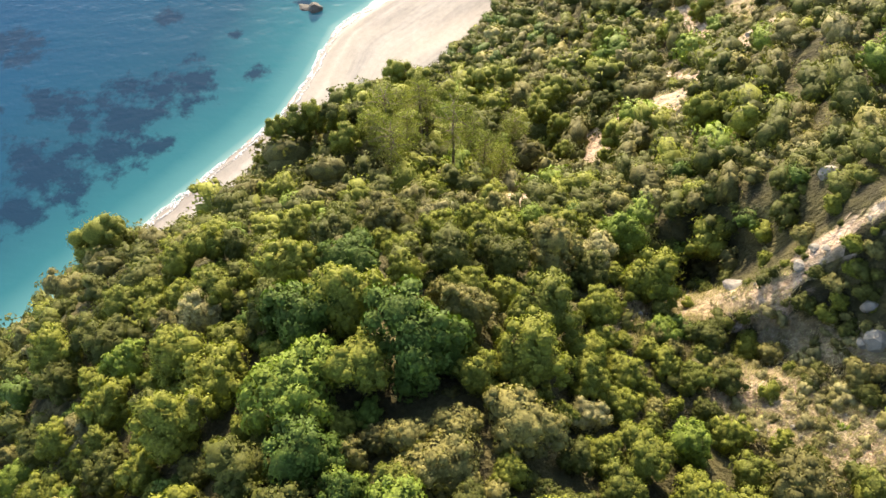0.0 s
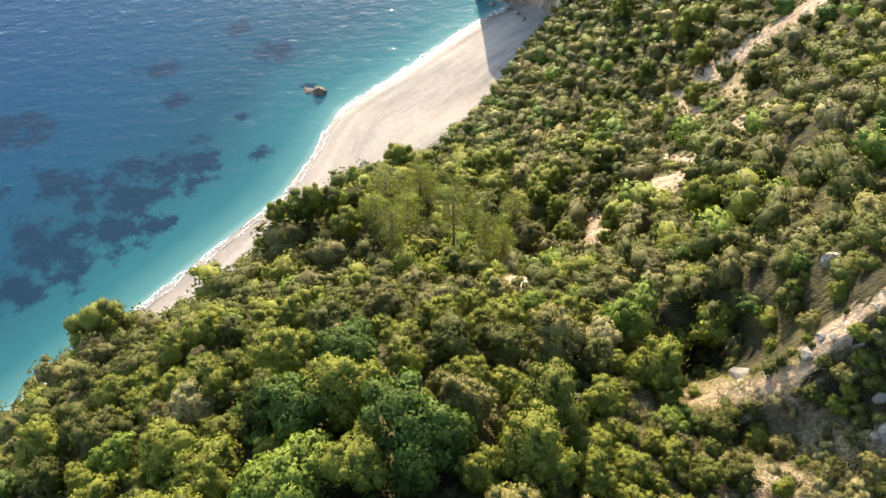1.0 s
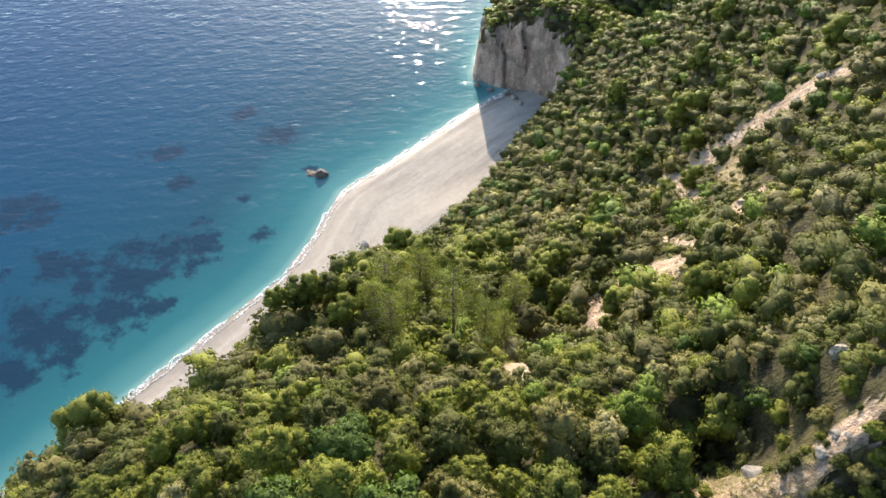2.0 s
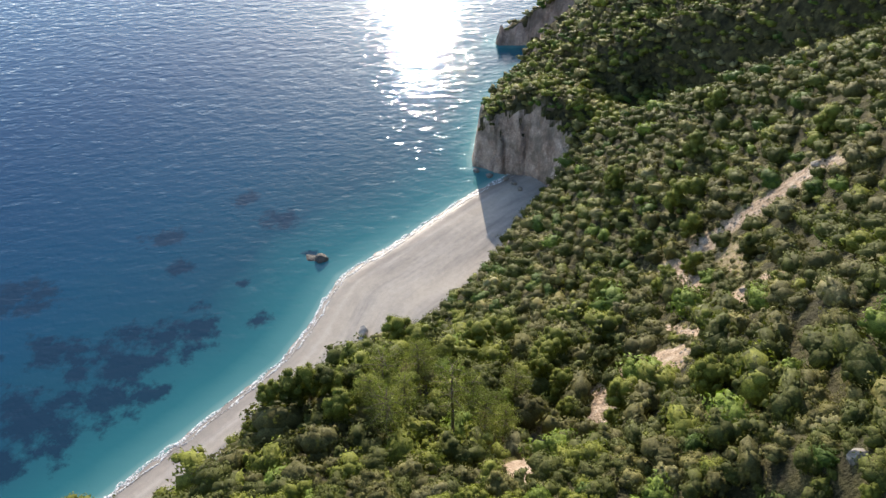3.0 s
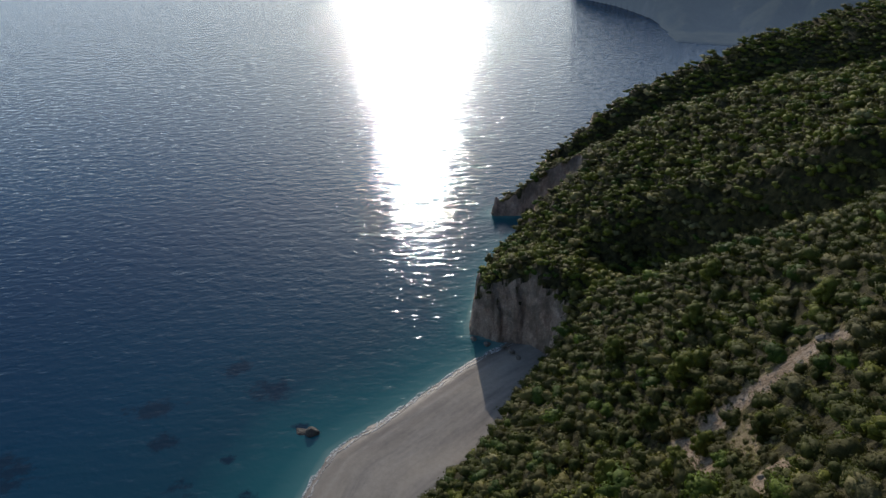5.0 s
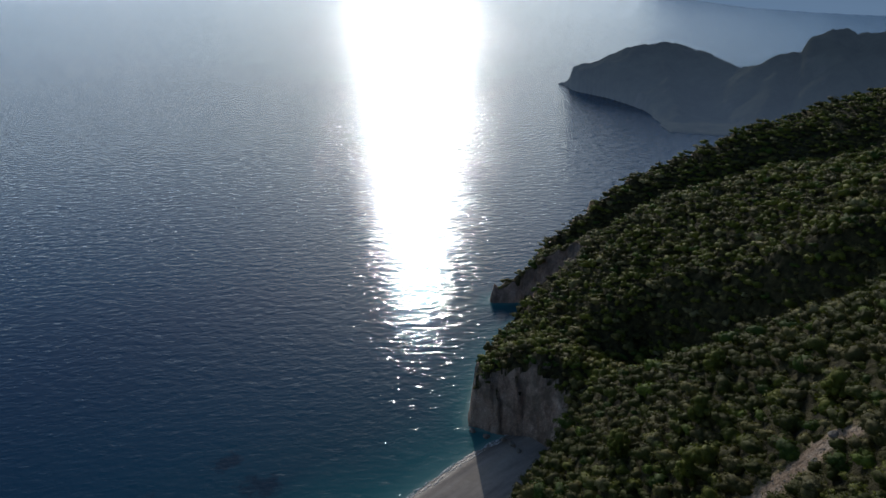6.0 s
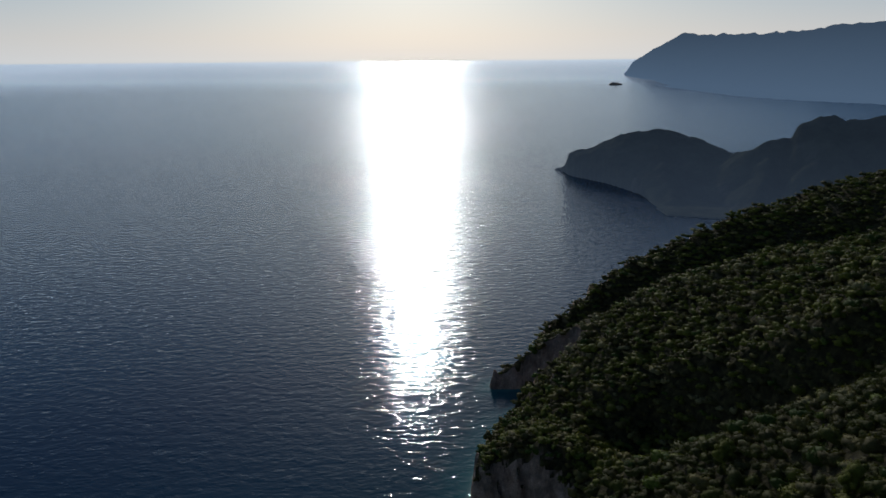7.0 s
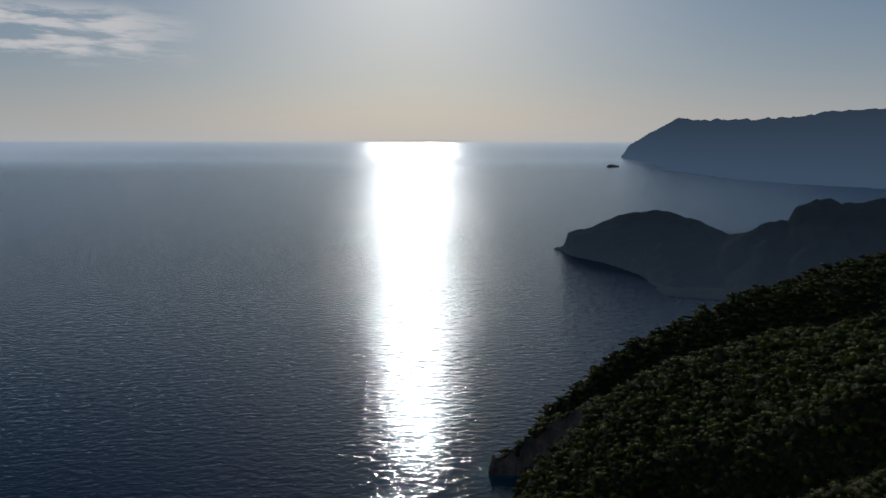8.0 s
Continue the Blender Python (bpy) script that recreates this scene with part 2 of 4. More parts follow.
def water(name, far=False):
    """Clear sea: pale turquoise over the shallow sand, blue in the deep, dark weed patches on the bed."""
    n = Nodes(name)
    depth = n.attr("offshore")
    wob = n.math("MULTIPLY", n.math("SUBTRACT", n.noise(0.045, 3), 0.5), 30.0)
    d = n.math("DIVIDE", n.math("ADD", depth, n.math("MULTIPLY", wob, n.math("DIVIDE", depth, 40.0, True))), 160.0)
    col = n.ramp(d, (0.0, (0.18, 0.29, 0.26)), (0.75, (0.005, 0.029, 0.067)), (0.012, (0.06, 0.175, 0.172)), (0.05, (0.018, 0.104, 0.117)),
                 (0.16, (0.009, 0.05, 0.075)), (0.36, (0.005, 0.042, 0.078)))
    patchy = n.noise(0.16, 6, 0.66)
    weed = n.math("ADD", n.attr("weed"), n.math("MULTIPLY", n.math("SUBTRACT", patchy, 0.5), 2.4))
    col = n.mix(n.ramp(weed, (0.5, 0.0), (0.8, 0.92)), col, (0.007, 0.022, 0.04))
    swell = n.noise(0.13, 2, 0.5, n.coords((0.5, 1.5, 1), -14))
    wave = n.noise(0.27, 3, 0.52, n.coords((0.75, 1.3, 1), -12))
    chop = n.noise(0.66, 3, 0.55, n.coords((0.8, 1.2, 1), -22))
    cats = n.ramp(n.noise(0.3, 3, 0.6, n.coords((0.7, 1.2, 1), 25)), (0.32, 0.5), (0.68, 2.0), (0.5, 0.95))
    h = n.math("ADD", n.math("ADD", n.math("MULTIPLY", swell, 0.8), n.math("MULTIPLY", wave, 2.0)), n.math("MULTIPLY", chop, 0.7))
    place = n.add("ShaderNodeNewGeometry").outputs["Position"]
    away = n.add("ShaderNodeVectorMath", {0: place}, operation="LENGTH").outputs["Value"]
    waves = n.add("ShaderNodeMapRange", {0: away, 1: 170.0, 2: 560.0, 3: 0.092, 4: 0.37}).outputs[0]
    normal = n.bump(h, n.math("MULTIPLY", waves, cats))
    # small waves too fine to see one by one blur the reflection more, the farther out they lie
    gusts = n.noise(0.006, 3, 0.6, n.coords((0.5, 1.6, 1), 8))
    calm = n.add("ShaderNodeMapRange", {0: away, 1: 220.0, 2: 1100.0, 3: 0.11, 4: 0.245}).outputs[0]
    rough = n.math("MINIMUM", n.math("ADD", calm, n.math("MULTIPLY", n.math("SUBTRACT", gusts, 0.5), 0.06)), 0.272)
    body = n.add("ShaderNodeBsdfDiffuse", {"Color": col})
    gloss = n.add("ShaderNodeBsdfGlossy", {"Color": (0.81, 0.89, 0.96, 1), "Roughness": rough, "Normal": normal}, distribution="BECKMANN")
    fres = n.add("ShaderNodeFresnel", {"IOR": 1.33, "Normal": normal})
    m = n.add("ShaderNodeMixShader", {0: fres.outputs[0], 1: body.outputs[0], 2: gloss.outputs[0]})
    if not far:
        return n.finish(m.outputs[0])
    # haze over the farthest water, painted as a glow that grows with distance
    haze_strength = n.add("ShaderNodeMapRange", {0: away, 1: 2400.0, 2: 5100.0, 3: 0.0, 4: 1.0}).outputs[0]
    e = n.add("ShaderNodeEmission", {"Color": (0.88, 0.95, 1.0, 1), "Strength": n.math("POWER", haze_strength, 1.7)})
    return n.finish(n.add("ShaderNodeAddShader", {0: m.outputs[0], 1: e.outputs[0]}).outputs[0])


def foam_white():
    n = Nodes("foam")
    f = n.noise(2.2, 5, 0.7)
    col = n.ramp(f, (0.3, (0.5, 0.49, 0.45)), (0.6, (0.74, 0.73, 0.7)))
    p = n.add("ShaderNodeBsdfPrincipled", {"Base Color": col, "Roughness": 0.7, "Normal": n.bump(f, 0.15)})
    t = n.add("ShaderNodeBsdfTransparent")
    m = n.add("ShaderNodeMixShader", {0: n.ramp(f, (0.38, 0.0), (0.62, 0.95)), 1: t.outputs[0], 2: p.outputs[0]})
    return n.finish(m.outputs[0])


def rock_grey(name="limestone", k=1.0):
    n = Nodes(name)
    a, b = n.noise(0.9, 5, 0.65), n.noise(5.0, 4)
    col = n.ramp(a, (0.3, (0.2 * k, 0.17 * k, 0.14 * k)), (0.7, (0.52 * k, 0.46 * k, 0.38 * k)))
    p = n.add("ShaderNodeBsdfPrincipled", {"Base Color": col, "Roughness": 0.9, "Normal": n.bump(n.math("ADD", a, n.math("MULTIPLY", b, 0.3)), 0.2)})
    return n.finish(p.outputs[0])


def add_haze_glow(n, surface, colour, top, low, high):
    """Paints haze onto far land as a glow, strongest low over the water."""
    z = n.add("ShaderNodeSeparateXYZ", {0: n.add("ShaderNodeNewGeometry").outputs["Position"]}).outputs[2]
    haze_strength = n.add("ShaderNodeMapRange", {0: z, 1: 0.0, 2: top, 3: low, 4: high}).outputs[0]
    e = n.add("ShaderNodeEmission", {"Color": colour, "Strength": haze_strength})
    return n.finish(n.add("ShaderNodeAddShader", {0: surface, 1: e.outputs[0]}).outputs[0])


def headland_scrub_glow():
    """Low dark scrub on the headland across the bay, with a few paler rock streaks; haze painted on as a blue glow."""
    n = Nodes("headland_scrub_glow")
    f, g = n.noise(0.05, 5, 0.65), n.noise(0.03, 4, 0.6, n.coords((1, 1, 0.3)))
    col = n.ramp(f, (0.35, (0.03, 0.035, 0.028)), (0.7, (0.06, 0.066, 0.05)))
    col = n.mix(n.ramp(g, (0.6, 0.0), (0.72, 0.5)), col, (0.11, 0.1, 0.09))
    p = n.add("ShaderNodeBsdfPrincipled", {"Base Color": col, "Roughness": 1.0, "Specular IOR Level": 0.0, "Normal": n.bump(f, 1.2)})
    return add_haze_glow(n, p.outputs[0], (0.5, 0.69, 1.0, 1), 55.0, 0.115, 0.055)


def mountain_haze_glow():
    """The mountain at the edge of sight: near-black slopes, the sea haze over them painted as a glow."""
    n = Nodes("mountain_haze_glow")
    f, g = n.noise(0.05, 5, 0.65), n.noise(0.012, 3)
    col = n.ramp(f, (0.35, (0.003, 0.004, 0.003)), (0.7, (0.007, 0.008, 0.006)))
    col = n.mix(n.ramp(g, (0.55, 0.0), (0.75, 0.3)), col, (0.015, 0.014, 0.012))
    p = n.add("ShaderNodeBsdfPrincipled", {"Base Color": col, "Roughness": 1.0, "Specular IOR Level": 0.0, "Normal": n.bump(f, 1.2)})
    return add_haze_glow(n, p.outputs[0], (0.45, 0.68, 1.0, 1), 230.0, 0.5, 0.27)


SOIL, SAND, WATER, FOAM, ROCK = soil(), sand(), water("sea_water"), foam_white(), rock_grey(k=0.48)
PALE_ROCK = rock_grey("pale_limestone", 0.95)
WET_ROCK = rock_grey("wet_brown_rock", 0.2)
HEAD_MAT = headland_scrub_glow()
FAR_MAT = mountain_haze_glow()
FAR_WATER = water("far_sea_haze_glow", True)


# ---- the lie of the land ----
# heights along crests, gullies and feet of the slopes; the ground is drawn smoothly between them
NEAR_SPUR = [(-5.9, 8.7, 90.5), (0, 1.9, 93.1), (0, 10.1, 90.7), (12.5, 11.5, 86.5), (-12.2, 14, 86.3), (0, 18.3, 85.3), (-21.5, 21.5, 78.5), (-22.6, 14.7, 82.7), (-20, 4, 86.1), (-14.9, 32.7, 70.4),
             (-13, 38, 69), (-6.9, 43.5, 65.6), (-4, 53.7, 58.3), (7.9, 16.6, 85.5), (1, 33.9, 68.6)]
RIGHT_SLOPE = [(15.7, 19.2, 79.2), (16.7, 17.6, 82.8), (18.4, 17.8, 84.4), (14.9, 20.7, 83.4), (17.3, 20.5, 83.9), (18.9, 19.7, 86.3), (19.7, 19.1, 88.6), (22.3, 17.9, 92.6), (31, 14, 88),
               (21.9, 27.6, 82), (21.7, 33.5, 76.6), (29, 41.7, 77.4), (38.1, 47.5, 77.1), (60, 40, 92), (60, 10, 104), (24, 60, 50.8), (37, 73, 49), (30.5, 50.5, 64.7), (50, 76.9, 63),
               (40.4, 92.5, 43.9), (35.4, 111.1, 34.4), (23, 107.4, 24), (62, 104, 58), (85, 95, 78), (120, 80, 98)]
# crest of the scar, the foot of its broken face and the dry slope below
SCAR = [(15.6, 14.2, 86), (16.4, 14.6, 87), (17.5, 14.4, 88.3), (18.3, 15, 89.8), (19.2, 15.9, 91.2), (20.8, 16.5, 92.4), (16.4, 12.9, 86), (17.5, 11.6, 87), (18.6, 10.5, 88.2), (20, 9.4, 89.8), (12.4, 8, 87.5), (14.7, 9.1, 87.8), (16.9, 7.7, 89), (18.4, 5.8, 90.6), (14.5, 4.6, 89.8), (17.1, 3.5, 91.5)]
KNOB = [(20.8, 20.7, 89.4), (19.8, 21.9, 87.0)]
GULLY = [(10.3, 41.4, 54.1), (12.8, 54.6, 50), (8.4, 74.6, 34.2), (2, 95.8, 11.6)]
FIRST_RIDGE = [(37, 153, 18), (52, 146, 32), (60, 143, 37), (66, 132, 49), (85, 132, 53), (94, 130, 63), (130, 120, 82)]
HOLLOW = [(45, 174, 18), (52, 172, 16.5), (75, 156, 24), (90, 145, 38), (61.8, 178, 16.5), (62.2, 188, 30), (71.5, 172, 24), (72.3, 181, 35), (79.7, 164, 30), (80.4, 172, 40.5), (84.9, 186, 42),
          (88.4, 156, 40), (89.5, 165, 50), (96, 180, 49.5), (96.1, 150, 49), (97.3, 158, 58), (104.7, 173, 59), (135, 168, 72)]
SECOND_RIDGE = [(27, 206, 8.5), (35, 212, 12.5), (45, 213, 17), (53, 214, 23.5), (62, 216, 30), (66.4, 206, 32), (78, 200, 36), (78, 220, 37), (91.5, 206, 45), (104, 200, 52), (112.7, 190, 59.5), (140, 210, 62), (200, 190, 90),
                (15, 173, 15.5), (23, 171, 19.5), (32, 168, 22), (38, 167, 23), (24, 184, 14), (34, 182, 18)]
# the back edge of the second ridge, which ends in the farther cliff, and the ridge behind it
BACK_EDGE = [(27, 246.5, 6.5), (33, 248, 8), (39, 249, 9.5), (47, 249, 17), (61, 250, 25), (71, 250, 29), (81.5, 250, 33.8), (91, 251, 38.4), (103, 251, 42), (113, 251, 45), (132, 250, 49), (151, 248, 52), (165, 246, 54),
             (55, 261, 11), (75, 265, 15), (95, 269, 21), (120, 274, 29), (150, 278, 35), (180, 276, 45)]
THIRD_RIDGE = [(42, 263, 13), (47, 267, 14.5), (55.7, 271, 15.2), (67.3, 276, 22.2), (79.3, 281, 28.2), (91.8, 286, 32.2), (105, 291, 35.7), (125, 299, 40.7), (143, 306, 44.7), (159, 311, 49.2), (185, 317, 57.2), (205, 321, 64.2),
               (290, 350, 60)]
SEA_FACE = [(-18, 40, 57.5), (-21, 36.5, 58), (-24.5, 31, 61.5), (-25, 25.5, 70.5), (-40, 28, 48), (-33, 46, 36), (-25, 62, 25), (-16, 80, 13), (-52, 8, 58), (-110, 0, 2), (-68, 38, 2), (-42, 62, 2), (-26, 80, 2), (-9.6, 104, 2),
            (4, 118, 2.5), (16.4, 136.5, 3), (24, 150, 4)]
BEHIND = [(0, -40, 104), (70, -40, 120), (-60, -40, 72), (-120, -50, 6), (160, 0, 130), (220, 120, 110), (260, 260, 90)]
# foot of the hill and of the cliffs, from the near end of the bay to the far one; land lies to the right
FOOT = [(-220, -110), (-112, 0), (-68, 38), (-42, 62), (-26, 80), (-16, 92), (-9.6, 104.4), (-3, 110.6), (4, 118), (12, 125.4), (16.4, 136.5), (21, 142), (27, 150),
        (31, 156), (28, 161), (19, 164), (10.6, 168), (10.5, 172), (14, 188), (21, 208), (30, 222), (40, 232), (50, 238), (57, 242), (54, 245.5), (42, 245.5), (30, 243), (22.5, 244), (24, 250), (35, 255), (39.5, 259), (43, 268), (56, 281),
        (95, 303), (150, 327), (240, 345), (345, 356)]
SHORE = [(-190, -60), (-100, 25), (-75, 52), (-62.5, 66), (-44, 86.5), (-34, 97.3), (-29, 107.4), (-23.5, 123.6), (-10, 135.5), (-1, 144.3), (10.6, 155.6), (20, 162.6), (30, 170)]
SCARP = [(15.5, 13.4), (16.3, 13.8), (17.4, 13.6), (18.2, 14.2), (19.1, 15.1), (20.8, 15.7)]


def seg_distance(x, y, line):
    """Distance to a polyline, positive on its right side."""
    best, sign, side = np.full(x.shape, 1e9), np.ones(x.shape), np.zeros(x.shape)
    for (ax, ay), (bx, by) in zip(line, line[1:]):
        dx, dy = bx - ax, by - ay
        t = np.clip(((x - ax) * dx + (y - ay) * dy) / (dx * dx + dy * dy), 0, 1)
        d = np.hypot(x - ax - t * dx, y - ay - t * dy)
        cross = (dy * (x - ax) - dx * (y - ay)) / math.hypot(dx, dy)
        near = (d < best - 1e-6) | ((d < best + 1e-6) & (np.abs(cross) > side))
        sign = np.where(near, np.where(cross >= 0, 1.0, -1.0), sign)
        side = np.where(near, np.abs(cross), side)
        best = np.where(near, d, best)
    return best * sign


def wobble(x, y, scale, seed=0, octaves=4):
    """Cheap smooth noise, about -1 to 1, from turned sine waves."""
    rng = np.random.RandomState(seed)
    out, amp, tot = 0, 1.0, 0
    for k in range(octaves):
        s = 0
        for _ in range(4):
            a, ph = rng.uniform(0, math.tau, 2)
            f = 2 ** k / scale * rng.uniform(0.7, 1.4) * math.tau
            s = s + np.sin((x * math.cos(a) + y * math.sin(a)) * f + ph + 1.3 * np.sin((x * math.sin(a) - y * math.cos(a)) * f * 0.6 + ph * 2))
        out, tot, amp = out + amp * s / 2.4, tot + amp, amp * 0.55
    return out / tot


ctrl = np.array(NEAR_SPUR + RIGHT_SLOPE + SCAR + KNOB + GULLY + FIRST_RIDGE + HOLLOW + SECOND_RIDGE + BACK_EDGE + THIRD_RIDGE + SEA_FACE + BEHIND, float)


def kernel(d):
    return np.sqrt(d * d + 5.0)


_n = len(ctrl)
_m = np.zeros((_n + 1, _n + 1))
_m[:_n, :_n] = kernel(np.hypot(ctrl[:, None, 0] - ctrl[None, :, 0], ctrl[:, None, 1] - ctrl[None, :, 1])) - 0.4 * np.eye(_n)
_m[:_n, _n] = _m[_n, :_n] = 1
_w = np.linalg.solve(_m, np.append(ctrl[:, 2], 0))


def drawn(x, y):
    out = np.full(x.shape, _w[_n])
    for (cx, cy, _), k in zip(ctrl, _w):
        out = out + k * kernel(np.hypot(x - cx, y - cy))
    return out


def smooth(a, b, v):
    t = np.clip((v - a) / (b - a), 0, 1)
    return t * t * (3 - 2 * t)


# bare places: (line, half width, strength)
BARE = [([(16.4, 14.7), (17.5, 14.5), (18.3, 15.1), (19.2, 16), (20.8, 16.6)], 0.32, 1), ([(14.1, 14.7), (15.6, 14.2), (16.4, 14.6)], 1, 0.55),
        ([(16.4, 13.5), (17.5, 12.2), (18.6, 11.1), (20, 10)], 1.0, 0.45), ([(13, 17.1), (14.9, 15.6)], 1.3, 0.45),
        ([(14.7, 9.1), (16.9, 7.7), (18.4, 5.8)], 2.6, 0.6), ([(8.7, 12.5), (10.6, 14.9)], 1.2, 0.4), ([(5.4, 26.8), (7.3, 32.0), (11.1, 43.1), (12.0, 45.1)], 1.6, 1),
        ([(39.7, 78.3), (42.0, 79.1), (43.8, 78.8), (46.2, 78.3), (49.7, 78.6), (52.4, 78.0)], 2.9, 0.85), ([(35.8, 78.3), (36.1, 72.4), (34.4, 67.0)], 1.8, 0.85), ([(36.8, 57.8), (35.0, 55.9), (32.2, 53.9), (30.3, 52.8)], 1.9, 1),
        ([(25.8, 60.4), (27.7, 57.4), (27.7, 49.9)], 1.7, 0.85), ([(24.2, 49.9), (23.0, 44.0)], 1.6, 0.9), ([(19.4, 50.4), (20.9, 48.2)], 1.3, 0.8), ([(17.5, 47.4), (16.4, 41.0)], 1.4, 0.8), ([(41.1, 73.1), (38.5, 64.5)], 2.2, 0.5)]


def bareness(x, y):
    out = np.zeros(x.shape)
    wob = 1 + 0.45 * wobble(x, y, 6.0, 5, 3) + 0.75 * smooth(40, 50, y) * wobble(x, y, 4.5, 15, 4)
    wob = np.clip(wob, 0.5, 1.5)
    for line, width, k in BARE:
        out = np.maximum(out, k * (1 - smooth(0.5, 1.35, np.abs(seg_distance(x, y, line)) / (width * wob))))
    return out


def height(x, y, rough=True):
    x, y = np.asarray(x, float), np.asarray(y, float)
    d = seg_distance(x, y, FOOT)
    z = drawn(x, y)
    cliff = smooth(146, 160, y)
    wall = np.clip(3.4 + (2.6 - 1.6 * smooth(222, 240, y)) * wobble(x, y, 9.0, 3, 4), 1.0, None)
    hill = np.maximum(z, 0.28 * d + 1.0) + cliff * 1.6 * wobble(x, y, 11.0, 6, 3)
    edge = (1 - cliff) * smooth(0.3, 6.0, d) + cliff * smooth(0.0, 1.0, d / wall)
    edge = np.clip(edge + cliff * 0.09 * np.sin(edge * 13 + 2.5 * wobble(x, y, 16.0, 14, 2)) * np.sin(np.pi * np.clip(edge, 0, 1)), 0, 1)
    low = -2.0 + 0.2 * np.clip(d, -20, 0)
    out = low * (1 - edge) + hill * edge
    # a low broken scarp along the near scar
    s = -seg_distance(x, y, SCARP)
    local = smooth(3.4, 1.6, np.abs(s)) * smooth(13.4, 14.6, x) * smooth(24.5, 21.5, x)
    out = out + local * (1.2 + 0.6 * wobble(x, y, 3.0, 12, 3)) * (smooth(-0.9, 0.6, s + 0.8 * wobble(x, y, 2.6, 13, 4)) - 0.5)
    if rough:
        out = out + edge * (1.3 * smooth(50, 90, y) * wobble(x, y, 34.0, 4, 2) + 0.6 * wobble(x, y, 14.0, 1) + 0.25 * wobble(x, y, 3.5, 2, 3)) * smooth(0, 6, d)
    return out


# ---- helpers for meshes ----
def raw_mesh(name, verts, tris, material, smooth_faces=True, normals=None):
    me = bpy.data.meshes.new(name)
    verts, tris = np.asarray(verts, np.float32), np.asarray(tris, np.int32)
    k = tris.shape[1]
    me.vertices.add(len(verts))
    me.vertices.foreach_set("co", verts.ravel())
    me.loops.add(tris.size)
    me.loops.foreach_set("vertex_index", tris.ravel())
    me.polygons.add(len(tris))
    me.polygons.foreach_set("loop_start", np.arange(0, tris.size, k, dtype=np.int32))
    me.update(calc_edges=True)
    me.polygons.foreach_set("use_smooth", np.full(len(tris), smooth_faces))
    me.materials.append(material)
    if normals is not None:
        soft = me.attributes.new("custom_normal", "FLOAT_VECTOR", "POINT")
        soft.data.foreach_set("vector", np.asarray(normals, np.float32).ravel())
    return me


def set_attr(me, name, values):
    a = me.attributes.new(name, "FLOAT", "POINT")
    a.data.foreach_set("value", np.asarray(values, np.float32).ravel())


def grid_faces(nx, ny):
    i = np.arange(ny - 1)[:, None] * nx + np.arange(nx - 1)[None, :]
    return np.stack([i, i + 1, i + nx + 1, i + nx], -1).reshape(-1, 4)


def spaced(lo, a, b, hi, step, grow=1.25):
    """Even steps from a to b, growing ones out to lo and hi."""
    mid = list(np.arange(a, b + step / 2, step))
    out, s = [mid[-1]], step
    while out[-1] < hi:
        s *= grow
        out.append(min(out[-1] + s, hi))
    low, s = [mid[0]], step
    while low[-1] > lo:
        s *= grow
        low.append(max(low[-1] - s, lo))
    return np.array(low[:0:-1] + mid + out[1:])


# ---- ground and sea ----
gx, gy = np.meshgrid(np.concatenate([spaced(-230, -52, 8, 8, 1.0, 1.08), np.arange(8.45, 28, 0.45), spaced(28.4, 28.4, 110, 345, 1.0, 1.08)]),
                     np.concatenate([spaced(-110, 0, 5, 5, 1.0, 1.05), np.arange(5.45, 26, 0.45), spaced(26.4, 26.4, 180, 380, 1.0, 1.035)]))
gz = height(gx, gy)
me = raw_mesh("hillside", np.stack([gx, gy, gz], -1).reshape(-1, 3), grid_faces(gx.shape[1], gx.shape[0]), SOIL)
set_attr(me, "bare", bareness(gx, gy))
face = smooth(1.7, 0.7, np.abs(seg_distance(gx, gy, SCARP) + 0.4)) * smooth(13.5, 15, gx) * smooth(25, 22.5, gx)
set_attr(me, "crag", np.maximum(1 - smooth(10, 20, seg_distance(gx, gy, FOOT)), 0.65 * smooth(2.6, 1.2, np.abs(seg_distance(gx, gy, SCARP))) * smooth(26, 22, gy) * smooth(12, 14, gx)) + 0.3 * face)
tagged(new("ground", me), "steep coastal hillside of dry earth, pale marl scars and limestone cliffs", "hillside", kind="structure")


def resample(line, step):
    """A smooth curve through a polyline, at even steps."""
    p = np.array(line, float)
    s = np.append(0, np.cumsum(np.hypot(*np.diff(p, axis=0).T)))
    u = np.arange(0, s[-1], step)
    out = np.stack([np.interp(u, s, p[:, 0]), np.interp(u, s, p[:, 1])], 1)
    for _ in range(int(14 / step)):
        out[1:-1] = (out[:-2] + 2 * out[1:-1] + out[2:]) / 4
    return out


shore = resample(SHORE, 1.0)
tan = np.gradient(shore, axis=0)
tan /= np.linalg.norm(tan, axis=1)[:, None]
inland = np.stack([tan[:, 1], -tan[:, 0]], 1)
for _ in range(700):
    inland[1:-1] = (inland[:-2] + 2 * inland[1:-1] + inland[2:]) / 4
inland /= np.linalg.norm(inland, axis=1)[:, None]
offs = np.append(np.arange(-10, 8, 0.7), np.arange(8, 42, 2.0))
bxy = shore[:, None, :] + inland[:, None, :] * offs[None, :, None]
cusp = 0.6 * wobble(bxy[..., 0], bxy[..., 1], 13.0, 8, 3)
prof = np.interp(offs, [-10, -3, 0, 3, 6, 12, 30, 46], [-1.8, -0.45, 0.0, 0.45, 0.75, 1.1, 2.0, 2.6])
bz = prof[None, :] + 0.09 * cusp * np.clip(1 - np.abs(offs) / 14, 0, 1)[None, :] + 0.06 * wobble(bxy[..., 0], bxy[..., 1], 5.0, 9, 3)
